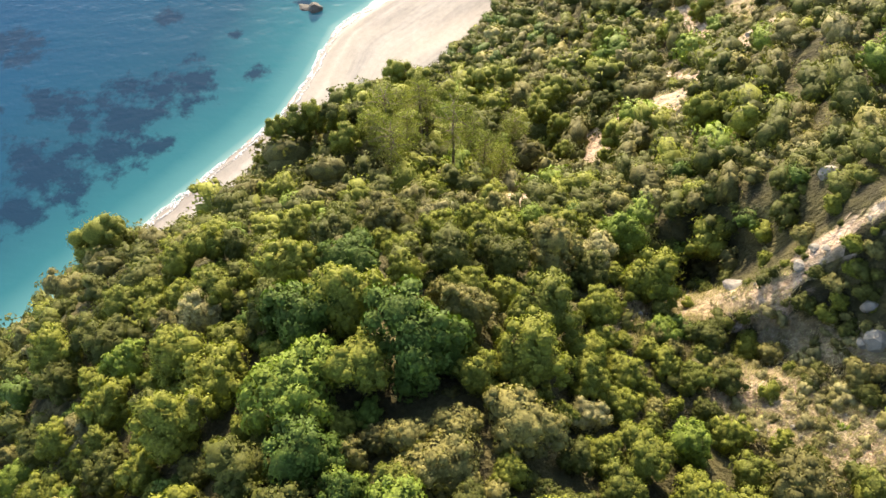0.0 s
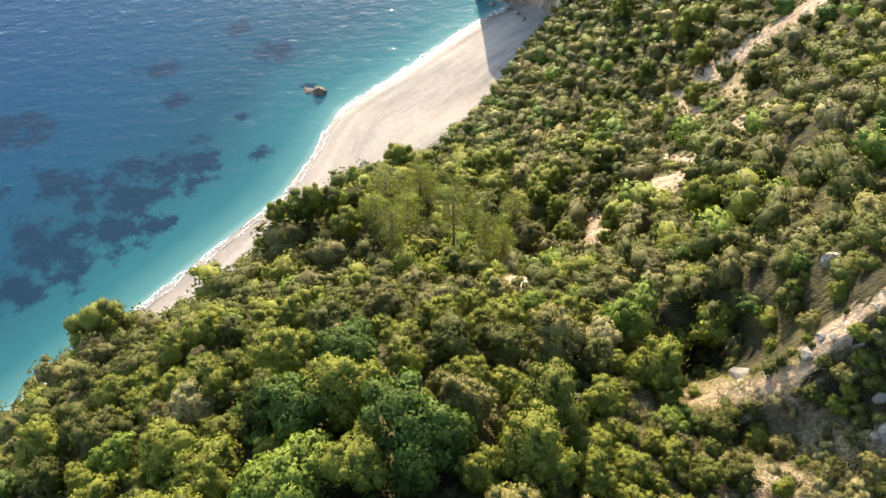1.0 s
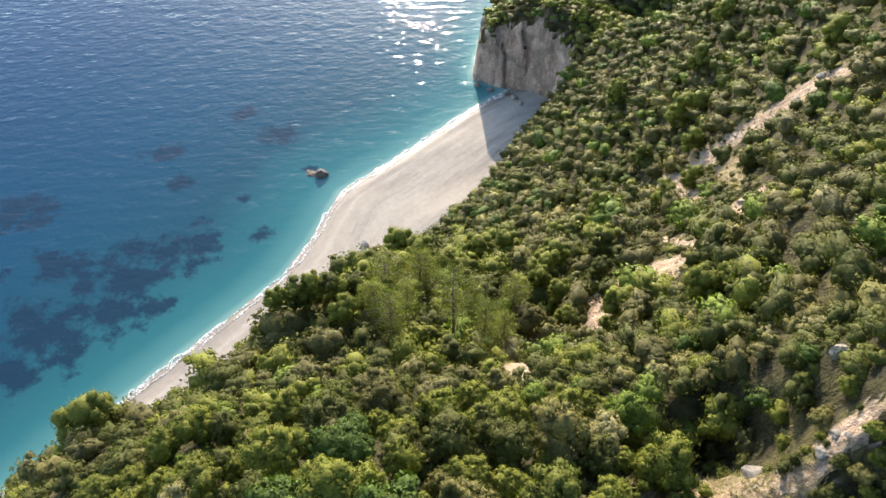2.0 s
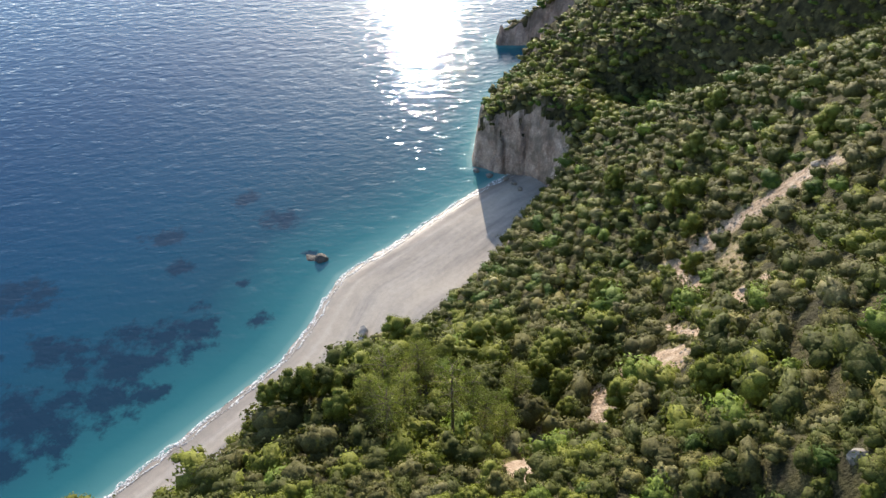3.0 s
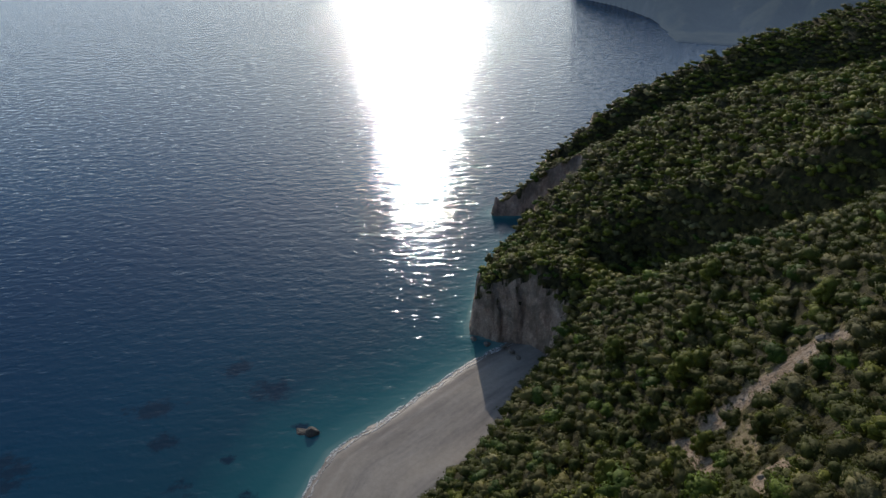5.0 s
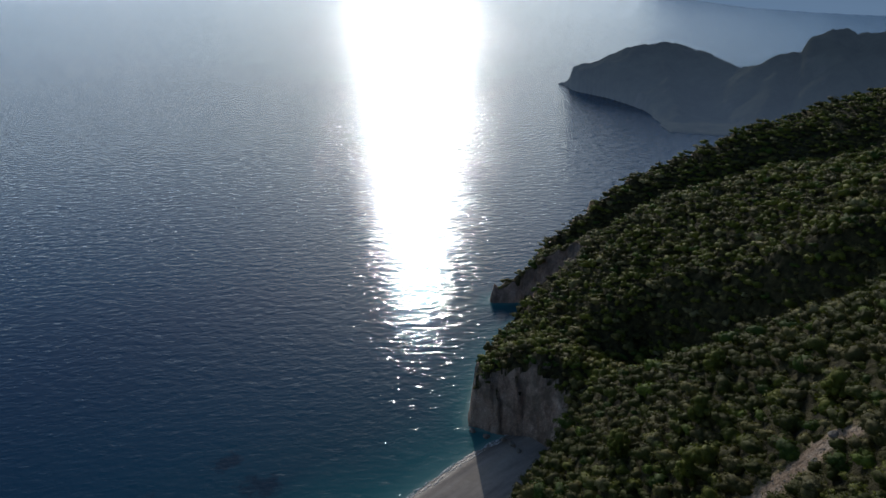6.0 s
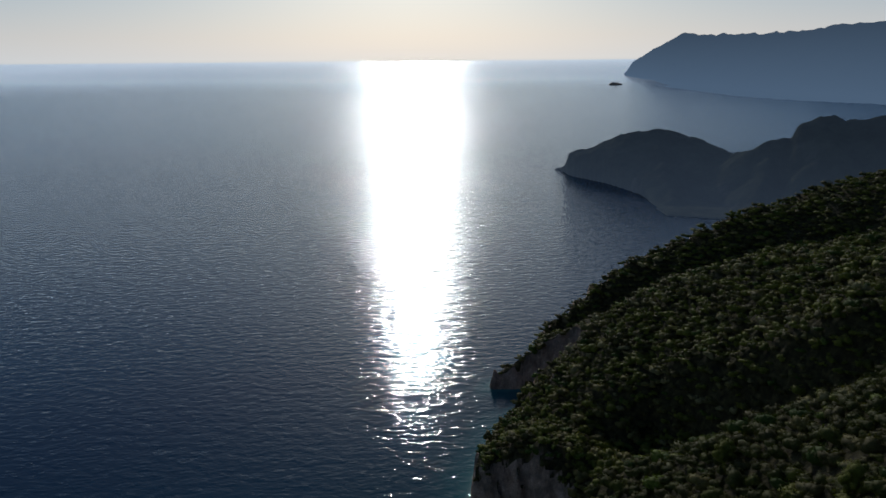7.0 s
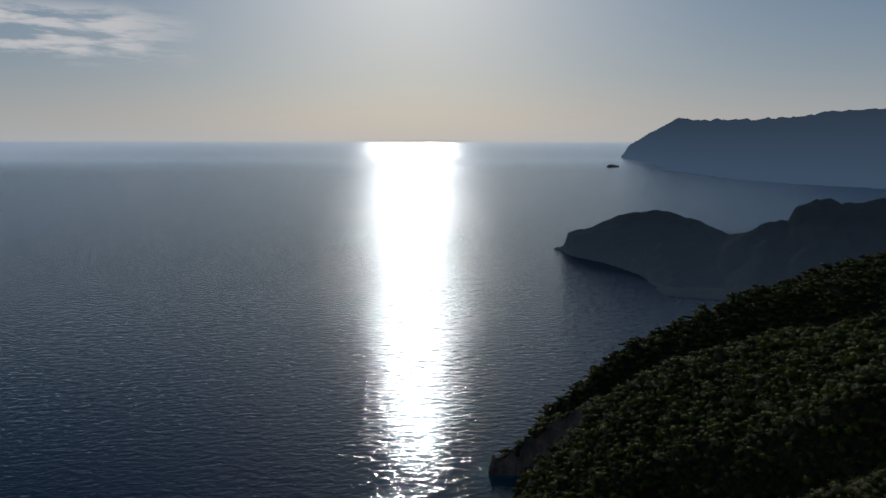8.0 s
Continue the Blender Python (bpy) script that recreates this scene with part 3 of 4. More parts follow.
me = raw_mesh("beach", np.dstack([bxy, bz]).reshape(-1, 3), grid_faces(len(offs), len(shore))[:, ::-1], SAND)
set_attr(me, "across", np.broadcast_to(offs[None, :], bz.shape))
set_attr(me, "along", np.broadcast_to(np.arange(len(shore))[:, None], bz.shape))
tagged(new("beach", me), "long pale pebble beach curving below the wooded slope", "beach", kind="structure")

WEED = [(-79, 82, 7), (-87, 88, 4), (-85, 102, 5), (-68, 99, 6), (-70, 107, 3.5), (-60, 104, 5.5), (-69, 89, 6), (-52, 108, 3.5), (-39.5, 110.5, 1.8), (-56.5, 115, 2),
        (-51, 155, 3), (-41, 146, 4), (-70, 139, 4), (-86, 74, 5), (-77, 96, 2.5), (-105, 96, 7), (-98, 118, 6), (-62, 128, 2.5), (-47, 122, 1.5), (-60, 91, 3), (-30.5, 131.2, 1.9)]


def sea_sheet(name, xs, ys, material, label):
    sx, sy = np.meshgrid(xs, ys)
    off = np.minimum(-seg_distance(sx, sy, SHORE), -seg_distance(sx, sy, FOOT) * (2.0 + 5.0 * smooth(225, 262, sy)))
    weed = np.zeros(sx.shape)
    for wx, wy, wr in WEED:
        weed = np.maximum(weed, 0.95 * np.exp(-(np.hypot(sx - wx, (sy - wy) * 1.25) / (wr * 1.85)) ** 2))
    # the sheet ends five kilometres out; its rim is bent up to fit the camera's horizon
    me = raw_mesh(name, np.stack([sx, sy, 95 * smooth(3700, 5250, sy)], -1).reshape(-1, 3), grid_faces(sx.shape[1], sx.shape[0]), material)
    set_attr(me, "offshore", np.clip(off, 0, 400))
    set_attr(me, "weed", weed)
    tagged(new(name, me), label, "sea", kind="structure")


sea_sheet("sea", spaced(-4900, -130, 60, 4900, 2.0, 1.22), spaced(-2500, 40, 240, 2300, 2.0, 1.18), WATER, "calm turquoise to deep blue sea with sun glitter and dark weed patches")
sea_sheet("backdrop_sea", np.arange(-4900, 4901, 140.0), np.linspace(2300, 4940, 40), FAR_WATER, "farthest blue-grey sea with haze painted as a glow below the horizon")


def foam_line(shift, width, seed, z):
    """A broken line of foam along the water's edge."""
    s = np.arange(len(shore))
    mid = shift + 0.55 * wobble(shore[:, 0], shore[:, 1], 13.0, 8, 3) + 0.5 * wobble(shore[:, 0], shore[:, 1], 5.0, seed, 3)
    wid = np.clip(width * (0.65 + 0.75 * wobble(shore[:, 0], shore[:, 1], 8.0, seed + 1, 3)), 0.06, None)
    rows = []
    for k, h in ((-1, 0.0), (-0.4, 0.1), (0.3, 0.1), (1, 0.0)):
        p = shore + inland * (mid + k * wid / 2)[:, None]
        rows.append(np.column_stack([p, np.full(len(s), z + h)]))
    v = np.stack(rows, 1).reshape(-1, 3)
    return raw_mesh("foam", v, grid_faces(4, len(shore))[:, ::-1], FOAM)


for shift, width, seed, z in ((0.2, 1.1, 21, 0.1), (1.3, 0.6, 31, 0.27)):
    tagged(new("foam", foam_line(shift, width, seed, z)), "broken white line of foam along the water's edge", "foam", kind="structure")


# ---- distant land ----
def inside(x, y, loop):
    """Even-odd test against a closed outline."""
    odd = np.zeros(x.shape, bool)
    for (ax, ay), (bx, by) in zip(loop, loop[1:] + loop[:1]):
        if ay != by:
            odd ^= ((ay > y) != (by > y)) & (x < (bx - ax) * (y - ay) / (by - ay) + ax)
    return odd


def tent_land(name, xs, ys, crest, coast, slope, rough, material, label, spurs=(), bluffs=()):
    x, y = np.meshgrid(xs, ys)
    best = np.full(x.shape, -1e9)
    for (ax, ay, az), (bx, by, bz2) in [pair for line in (crest, *spurs) for pair in zip(line, line[1:])]:
        dx, dy = bx - ax, by - ay
        t = np.clip(((x - ax) * dx + (y - ay) * dy) / (dx * dx + dy * dy), 0, 1)
        d = np.hypot(x - ax - t * dx, y - ay - t * dy)
        top = az + t * (bz2 - az)
        fall = slope if ax < 275 else slope * 1.6
        for bx0, by0, lean, first, last in bluffs:
            if first <= ax <= last:
                d = d + 7.0 * np.clip(bx0 + lean * (y - by0) - x, 0, None)
        best = np.maximum(best, np.maximum(top - fall * (np.sqrt(d * d + 9) - 3), 0.03 * top * np.exp(-d / 130)))
    d = np.abs(seg_distance(x, y, coast)) * np.where(inside(x, y, coast), 1, -1)
    z = best + rough * (wobble(x, y, rough * 14, 17, 5) - 0.8 * np.abs(wobble(x, y * 0.35, rough * 7, 19, 2))) * smooth(0, rough * 8, d)
    z = z * smooth(0, rough * 1.5, d) - 3 * (1 - smooth(0, rough * 1.5, d))
    z = np.where(d > rough * 0.5, np.maximum(z, 0.8), z)
    me = raw_mesh(name, np.stack([x, y, z], -1).reshape(-1, 3), grid_faces(len(xs), len(ys)), material)
    return tagged(new(name, me), label, "headland", kind="structure")


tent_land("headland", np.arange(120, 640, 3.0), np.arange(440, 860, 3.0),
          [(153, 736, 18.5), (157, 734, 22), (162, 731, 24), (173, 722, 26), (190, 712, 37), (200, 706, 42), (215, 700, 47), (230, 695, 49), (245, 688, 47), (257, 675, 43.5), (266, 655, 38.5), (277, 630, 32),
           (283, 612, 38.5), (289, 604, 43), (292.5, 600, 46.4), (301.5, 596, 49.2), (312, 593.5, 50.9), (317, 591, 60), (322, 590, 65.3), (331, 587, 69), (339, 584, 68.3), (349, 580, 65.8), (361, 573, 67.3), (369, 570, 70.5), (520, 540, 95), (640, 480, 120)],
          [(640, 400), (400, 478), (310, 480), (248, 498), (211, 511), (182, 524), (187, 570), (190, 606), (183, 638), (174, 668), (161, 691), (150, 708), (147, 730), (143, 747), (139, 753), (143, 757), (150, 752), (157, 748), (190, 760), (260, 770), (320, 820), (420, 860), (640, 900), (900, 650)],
          0.5, 2.0, HEAD_MAT, "dark scrub-covered headland with a rounded hump, distance haze painted as a glow",
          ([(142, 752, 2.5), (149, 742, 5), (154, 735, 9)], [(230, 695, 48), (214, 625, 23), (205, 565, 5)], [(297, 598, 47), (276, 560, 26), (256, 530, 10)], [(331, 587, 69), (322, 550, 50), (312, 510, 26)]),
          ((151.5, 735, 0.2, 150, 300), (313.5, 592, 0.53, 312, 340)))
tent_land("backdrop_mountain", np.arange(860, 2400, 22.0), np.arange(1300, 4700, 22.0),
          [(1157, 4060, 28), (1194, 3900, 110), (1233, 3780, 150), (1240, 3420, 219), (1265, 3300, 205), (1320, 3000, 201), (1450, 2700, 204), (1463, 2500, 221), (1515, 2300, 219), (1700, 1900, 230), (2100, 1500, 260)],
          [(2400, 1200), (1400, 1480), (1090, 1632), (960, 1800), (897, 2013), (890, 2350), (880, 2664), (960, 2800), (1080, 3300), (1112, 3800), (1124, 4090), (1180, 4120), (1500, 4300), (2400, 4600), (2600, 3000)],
          0.34, 7.0, FAR_MAT, "distant mountain ridge with blue sea haze painted on as a glow")


# ---- plants ----
def ico(sub):
    bm = bmesh.new()
    bmesh.ops.create_icosphere(bm, subdivisions=sub, radius=1.0)
    v = np.array([p.co[:] for p in bm.verts])
    f = np.array([[p.index for p in g.verts] for g in bm.faces])
    bm.free()
    return v, f


ICO1, ICO2 = ico(1), ico(2)


def join(parts):
    """Joins (vertices, faces) or (vertices, faces, normals)."""
    fs, k = [], 0
    for v, f, *_ in parts:
        fs.append(f + k)
        k += len(v)
    out = [np.concatenate([p[0] for p in parts]), np.concatenate(fs)]
    return (*out, np.concatenate([p[2] for p in parts])) if len(parts[0]) > 2 else tuple(out)


def unit(v):
    return v / (np.linalg.norm(v, axis=1)[:, None] + 1e-9)


def tufts(rng, centre, normal, size, lean=0.45, single=False, round_off=0.72):
    """Small leaf sprays, one or two triangles each, facing roughly along the normals; round_off: how far they catch the light as one rounded mass."""
    n = len(centre)
    nn = unit(normal + rng.normal(0, lean, (n, 3)))
    a = unit(np.cross(nn, rng.normal(0, 1, (n, 3))))
    b = np.cross(nn, a)
    s = (size * rng.uniform(0.6, 1.35, n))[:, None]
    w = rng.uniform(0.45, 0.8, n)[:, None]
    i = np.arange(n)[:, None]
    soft = unit(normal * round_off + nn * (1 - round_off))
    if single:
        v = np.stack([centre - a * s, centre + a * s - b * s * w * 0.6, centre + b * s * 1.3], 1)
        return v.reshape(-1, 3), i * 3 + [0, 1, 2], np.repeat(soft, 3, 0)
    v = np.stack([centre - a * s, centre - b * s * w + nn * s * 0.25, centre + a * s, centre + b * s * w + nn * s * 0.25], 1)
    f = np.stack([i * 4 + [0, 1, 3], i * 4 + [1, 2, 3]], 1).reshape(-1, 3)
    return v.reshape(-1, 3), f, np.repeat(soft, 4, 0)


def crown(rng, lobes, count, size, core=ICO1, shrink=0.84, low=-0.35, single=False, whole=0.45, masses=99):
    """A crown from overlapping leafy lobes (centre, radius, flattening) around darker inner masses."""
    parts = []
    c = np.array([l[0] for l in lobes], float)
    r = np.array([l[1] for l in lobes], float)
    mid = np.average(c, axis=0, weights=r ** 2)
    for i in range(min(masses, len(lobes))):
        v, f = core
        bump = 1 + 0.16 * np.sin(v[:, :1] * 5 + i * 2.1) * np.sin(v[:, 1:2] * 6 + i) + 0.08 * np.sin(v[:, 2:] * 9 + i * 3.3)
        shell = c[i] + v * bump * r[i] * shrink * (1, 1, lobes[i][2])
        parts.append((shell, f, unit(unit(v) + whole * unit(shell - mid))))
    pts, nor = [], []
    share = r ** 2 / (r ** 2).sum()
    for i in range(len(lobes)):
        k = max(4, int(count * share[i] * 1.5))
        d = unit(rng.normal(0, 1, (k, 3)))
        d = d[d[:, 2] > low + rng.uniform(-0.2, 0.2, len(d))]
        # gather the leaves into sprays with gaps between
        g = np.sin(d[:, 0] * 7 + i) + np.sin(d[:, 1] * 8 + 2 * i) + np.sin(d[:, 2] * 9 + 3 * i)
        p = c[i] + d * (r[i] * (0.94 + 0.05 * g + rng.uniform(-0.06, 0.08, len(d))))[:, None] * (1, 1, lobes[i][2])
        keep = np.ones(len(p), bool)
        for j in range(len(lobes)):
            if j != i:
                keep &= np.linalg.norm((p - c[j]) / (1, 1, lobes[j][2]), axis=1) > r[j] * 0.88
        pts.append(p[keep])
        nor.append(unit(d[keep] + whole * unit(p[keep] - mid)))
    parts.append(tufts(rng, np.concatenate(pts), np.concatenate(nor), size, 0.5, single))
    return join(parts)


def dome_lobes(rng, n, tall=1.0, small=1.0):
    """A bush of radius about 1 standing on the ground: a few big lobes, and small rounded heads all over them."""
    big = [((0, 0, 0.42 * tall), 0.6, tall)]
    a0 = rng.uniform(0, math.tau)
    for k in range(3):
        a = a0 + k * math.tau / 3 + rng.uniform(-0.5, 0.5)
        d = rng.uniform(0.3, 0.5)
        big.append(((d * math.cos(a), d * math.sin(a), rng.uniform(0.3, 0.7) * tall), rng.uniform(0.38, 0.5), rng.uniform(0.85, 1.1)))
    out = list(big)
    for k in range(n):
        c, r, q = big[rng.randint(len(big))]
        u = rng.normal(0, 1, 3)
        u /= np.linalg.norm(u)
        u[2] = abs(u[2]) if rng.uniform() < 0.8 else u[2] * 0.3
        p = np.array(c) + u * r * (1, 1, q) * rng.uniform(0.85, 1.05)
        out.append((tuple(p), rng.uniform(0.15, 0.27) * small, rng.uniform(0.8, 1.1)))
    return out


def tube(points, radii, sides=6):
    """A tapered limb through the points."""
    p = np.array(points, float)
    v = []
    for i, (q, r) in enumerate(zip(p, radii)):
        d = p[min(i + 1, len(p) - 1)] - p[max(i - 1, 0)]
        d /= np.linalg.norm(d)
        a = np.cross(d, (0.3, 1, 0.1))
        a /= np.linalg.norm(a)
        b = np.cross(d, a)
        for s in range(sides):
            t = s * math.tau / sides
            v.append(q + r * (a * math.cos(t) + b * math.sin(t)))
    f = []
    for i in range(len(p) - 1):
        for s in range(sides):
            q, w = i * sides + s, i * sides + (s + 1) % sides
            f += [(q, w, w + sides), (q, w + sides, q + sides)]
    f += [((len(p) - 1) * sides, (len(p) - 1) * sides + s, (len(p) - 1) * sides + s + 1) for s in range(1, sides - 1)]
    return np.array(v), np.array(f)


def stems(rng, lobes, base=0.07, sink=0.35):
    """A short trunk that forks to the middle of each lobe."""
    fork = np.array((0, 0, max(0.15, min(l[0][2] for l in lobes[:4])) * 0.6))
    parts = [tube([(0, 0, -sink), fork * 0.5, fork], (base * 1.3, base, base * 0.9))]
    for c, r, _ in lobes[:4]:
        c = np.array(c)
        mid = fork + (c - fork) * 0.5 + rng.normal(0, 0.05, 3)
        parts.append(tube([fork, mid, c], (base * 0.75, base * 0.5, base * 0.2), 5))
    return join(parts)


def plant(name, label, category, group, crown_data, stem_data, leaf, trunk_name="trunk"):
    top = new(name)
    tagged(top, label, category, group)
    for part_name, data, mat in ((trunk_name, stem_data, BARK), ("crown", crown_data, leaf)):
        ob = new(part_name, raw_mesh(part_name, *data[:2], mat, normals=data[2] if len(data) > 2 else None))
        ob.parent = top
    return top


def placed(x, y, z, size, turn, tilt=0.0, tall=1.0):
    return pose(x, y, z, tilt, 0, turn) @ Matrix.Diagonal((size, size, size * tall, 1))


rng = np.random.RandomState(7)
KINDS = {
    "maquis": ("evergreen_shrub", "dense dark green maquis shrub with rounded leafy clumps", "shrub"),
    "olive": ("olive_shrub", "grey-green olive shrub with a soft rounded crown", "shrub"),
    "broad": ("broadleaf_shrub", "bright fresh green broadleaf shrub on the slope", "shrub"),
    "dry": ("flowering_shrub", "pale tan flowering shrub with dry seed heads", "shrub"),
}
SHRUBS, MID, FAR, DISTANT = {}, {}, {}, {}
for kind, (name, label, category) in KINDS.items():
    SHRUBS[kind], MID[kind], FAR[kind], DISTANT[kind] = [], [], [], []
    for k in range(4):
        lobes = dome_lobes(rng, 46, 0.95 + 0.2 * k, 0.72)
        SHRUBS[kind].append((crown(rng, lobes, 5000, 0.029 if kind != "broad" else 0.034, shrink=0.78, single=True), stems(rng, lobes)))
        lobes = dome_lobes(rng, 15, 1.0 + 0.16 * k, 0.95)
        MID[kind].append(crown(rng, lobes, 620, 0.054, shrink=0.8, single=True, whole=0.6, masses=8))
        lobes = dome_lobes(rng, 7, 0.95 + 0.1 * k, 1.15)
        FAR[kind].append(crown(rng, lobes, 270, 0.08, shrink=0.84, single=True, whole=0.9, masses=4))
        DISTANT[kind].append(crown(rng, dome_lobes(rng, 4, 0.85 + 0.1 * k, 1.3)[1:], 105, 0.09, shrink=0.86, single=True, whole=1.0, masses=3))


def kind_at(x, y, u):
    """Which plant grows here: species stand in drifts."""
    a, b = wobble(x, y, 26.0, 41, 3), wobble(x, y, 17.0, 43, 3)
    p_dry = np.clip(0.02 + 0.18 * (b - 0.45), 0.012, 0.16)
    p_dry = p_dry + 0.14 * smooth(222, 236, y) * smooth(262, 252, y)
    p_olive = np.clip(0.14 + 0.36 * a, 0.03, 0.5) + 0.08 * smooth(160, 230, y)
    east = smooth(6, 16, x) * smooth(16, 30, y)
    p_olive, p_dry = p_olive + 0.2 * east, p_dry + 0.02 * east
    p_broad = np.clip(0.07 - 0.25 * b, 0.02, 0.22)
    return np.where(u < p_dry, 3, np.where(u < p_dry + p_olive, 1, np.where(u < p_dry + p_olive + p_broad, 2, 0)))


# single plants that stand out: x, y, radius, height factor, kind
NAMED = [(-6.5, 12.4, 2.4, 1.23, "broad"), (-6.1, 8.7, 2.8, 1.12, "broad"), (-0.9, 10.6, 2.8, 1.23, "broad"), (-3.2, 7.7, 0.9, 1, "broad"), (-12.4, 13.8, 1.7, 1.1, "dry"),
         (-9.1, 17.5, 1.6, 1.1, "olive"), (-5.4, 17.5, 1.4, 1, "dry"), (-0.2, 21.7, 1.6, 0.9, "dry"), (8.9, 18.4, 1.9, 1, "dry"), (-16.7, 8, 1.6, 0.9, "dry"), (-0.1, 5.2, 2, 0.9, "olive"),
         (6.3, 7.6, 1.1, 1, "dry"), (14, 23.6, 1.1, 1, "dry"), (6.7, 39.6, 1.6, 1, "dry"), (11.3, 12.8, 1.2, 1, "broad"), (16, 18.8, 0.8, 1.2, "olive"), (19.0, 13.8, 0.75, 1.0, "olive"),
         (20.0, 13.2, 0.8, 0.9, "maquis"), (19.3, 11.8, 0.7, 1.0, "maquis"), (18.6, 12.6, 0.7, 1.0, "maquis"), (20.3, 14.8, 0.7, 0.9, "olive"), (15.7, 13.5, 0.55, 1.2, "maquis"),
         (15.8, 12.1, 1.1, 1.1, "maquis"), (13.4, 9.7, 1.0, 1.1, "maquis"), (15.3, 9.0, 0.7, 0.9, "maquis"), (12.7, 13.1, 1.0, 1.0, "broad"), (10.8, 12.5, 0.9, 1.0, "olive"),
         (16.2, 8.8, 0.45, 0.8, "dry"), (17.4, 8.5, 0.5, 0.8, "dry"), (18.9, 8.9, 0.45, 0.8, "dry"), (17.6, 7.1, 0.4, 0.8, "broad"), (14.2, 7.5, 0.5, 0.8, "dry")]
PINES = [(1.4, 35.7, 10.5, 1.7), (4.2, 36, 7, 1.2), (-2.4, 36.2, 6.6, 1.2), (-4.9, 34.6, 5.6, 1.1), (6.3, 38.8, 6.5, 1.2), (-1.6, 43.7, 7, 1.4), (3.6, 42.5, 6.5, 1.2),
         (-4.4, 39.3, 6.0, 1.8), (-3.5, 32.6, 5.5, 1.7), (6.0, 43.6, 5.5, 1.4), (4.2, 40.5, 6.5, 1.2), (8.9, 49.4, 5.0, 1.5), (-1.0, 45.2, 6.0, 1.6)]
DARK_TREES = [(-5.8, 36.1, 5.0, 1.3), (-2.6, 39.8, 5.0, 1.4), (-7.2, 33.4, 3.6, 1.3), (-13, 35.8, 4.6, 1.2), (-14.4, 33.9, 2.8, 1.3), (-11.6, 36.4, 4.4, 1.3), (-10.2, 36.8, 4.6, 1.1), (-8.5, 36.9, 4.4, 1.2), (-6.8, 38.1, 4.6, 1.2), (-4, 37.9, 4.8, 1.4), (-7.3, 45.1, 4.4, 1.9),
              (-5.2, 43.9, 4.4, 1.8), (-4.2, 54.5, 4.6, 2), (-1.8, 52.3, 4, 1.8), (12.4, 52.8, 5.5, 1.5), (14.1, 49.8, 4, 1.5), (14, 45.1, 3.2, 1.3), (22.6, 34.3, 2.6, 1.2), (37.1, 74.1, 3, 1.6),
              (-23.5, 23.9, 5.2, 2.1), (19.1, 51.9, 4.2, 1.4), (35.4, 111.1, 5.2, 1.8), (40.4, 92.4, 5.6, 2), (13.5, 55.9, 5.8, 2.2), (8.8, 73.4, 4.6, 1.7), (21.4, 58.9, 5, 1.9), (31.8, 69.6, 4.6, 1.6),
              (20.7, 34.4, 3.6, 1.6), (23, 36.1, 3.8, 1.7), (17.7, 40.8, 4.2, 1.8), (33.8, 86.6, 4.4, 1.6), (39.4, 82.5, 4.2, 1.6), (40.5, 67.3, 3.4, 1.5), (58.1, 89.1, 4, 1.9), (15.4, 60, 4.6, 1.9),
              (5.7, 62.6, 4.8, 2), (10, 66.1, 4.4, 1.8), (25.2, 74.9, 4.6, 1.9), (47.3, 106.2, 4.8, 2), (54.9, 119.8, 4.6, 2)]

# where plants can stand: thinned where the ground is bare, steep or beach
def plantable(x, y, r):
    d = seg_distance(x, y, FOOT)
    z = height(x, y)
    slope = np.hypot(height(x + 0.8, y) - z, height(x, y + 0.8) - z) / 0.8
    ok = (d > 1.2) & (z > 1.5) & (slope < np.where(y > 146, 2.5, np.where((x > 12) & (y < 26), 4.0, 2.6))) & (r.uniform(0, 1, x.size) > (bareness(x, y) - 0.2) * 1.5)
    crag = ((y > 146) & (d < np.where(y > 234, 9, 7.5)) & (slope > 0.7)) | ((y > 236) & (y < 256) & (x < 64) & (d < 9) & (slope > 0.5))
    ok &= ~crag | (r.uniform(0, 1, x.size) < 0.1)
    for q in NAMED:
        ok &= np.hypot(x - q[0], y - q[1]) > q[2] * 0.75
    ok &= np.hypot(x + 1.0, y - 8.0) > 1.5
    for q in PINES:
        ok &= np.hypot(x - q[0], y - q[1]) > 0.7
    for q in DARK_TREES:
        ok &= np.hypot(x - q[0], y - q[1]) > q[3] * 0.7
    return z, ok


def scatter(x0, x1, y0, y1, step, seed):
    """Jittered points at even steps."""
    r = np.random.RandomState(seed)
    x, y = np.meshgrid(np.arange(x0, x1, step), np.arange(y0, y1, step))
    x, y = x.ravel() + r.uniform(-0.48, 0.48, x.size) * step, y.ravel() + r.uniform(-0.48, 0.48, x.size) * step
    z, ok = plantable(x, y, r)
    return x[ok], y[ok], z[ok], r


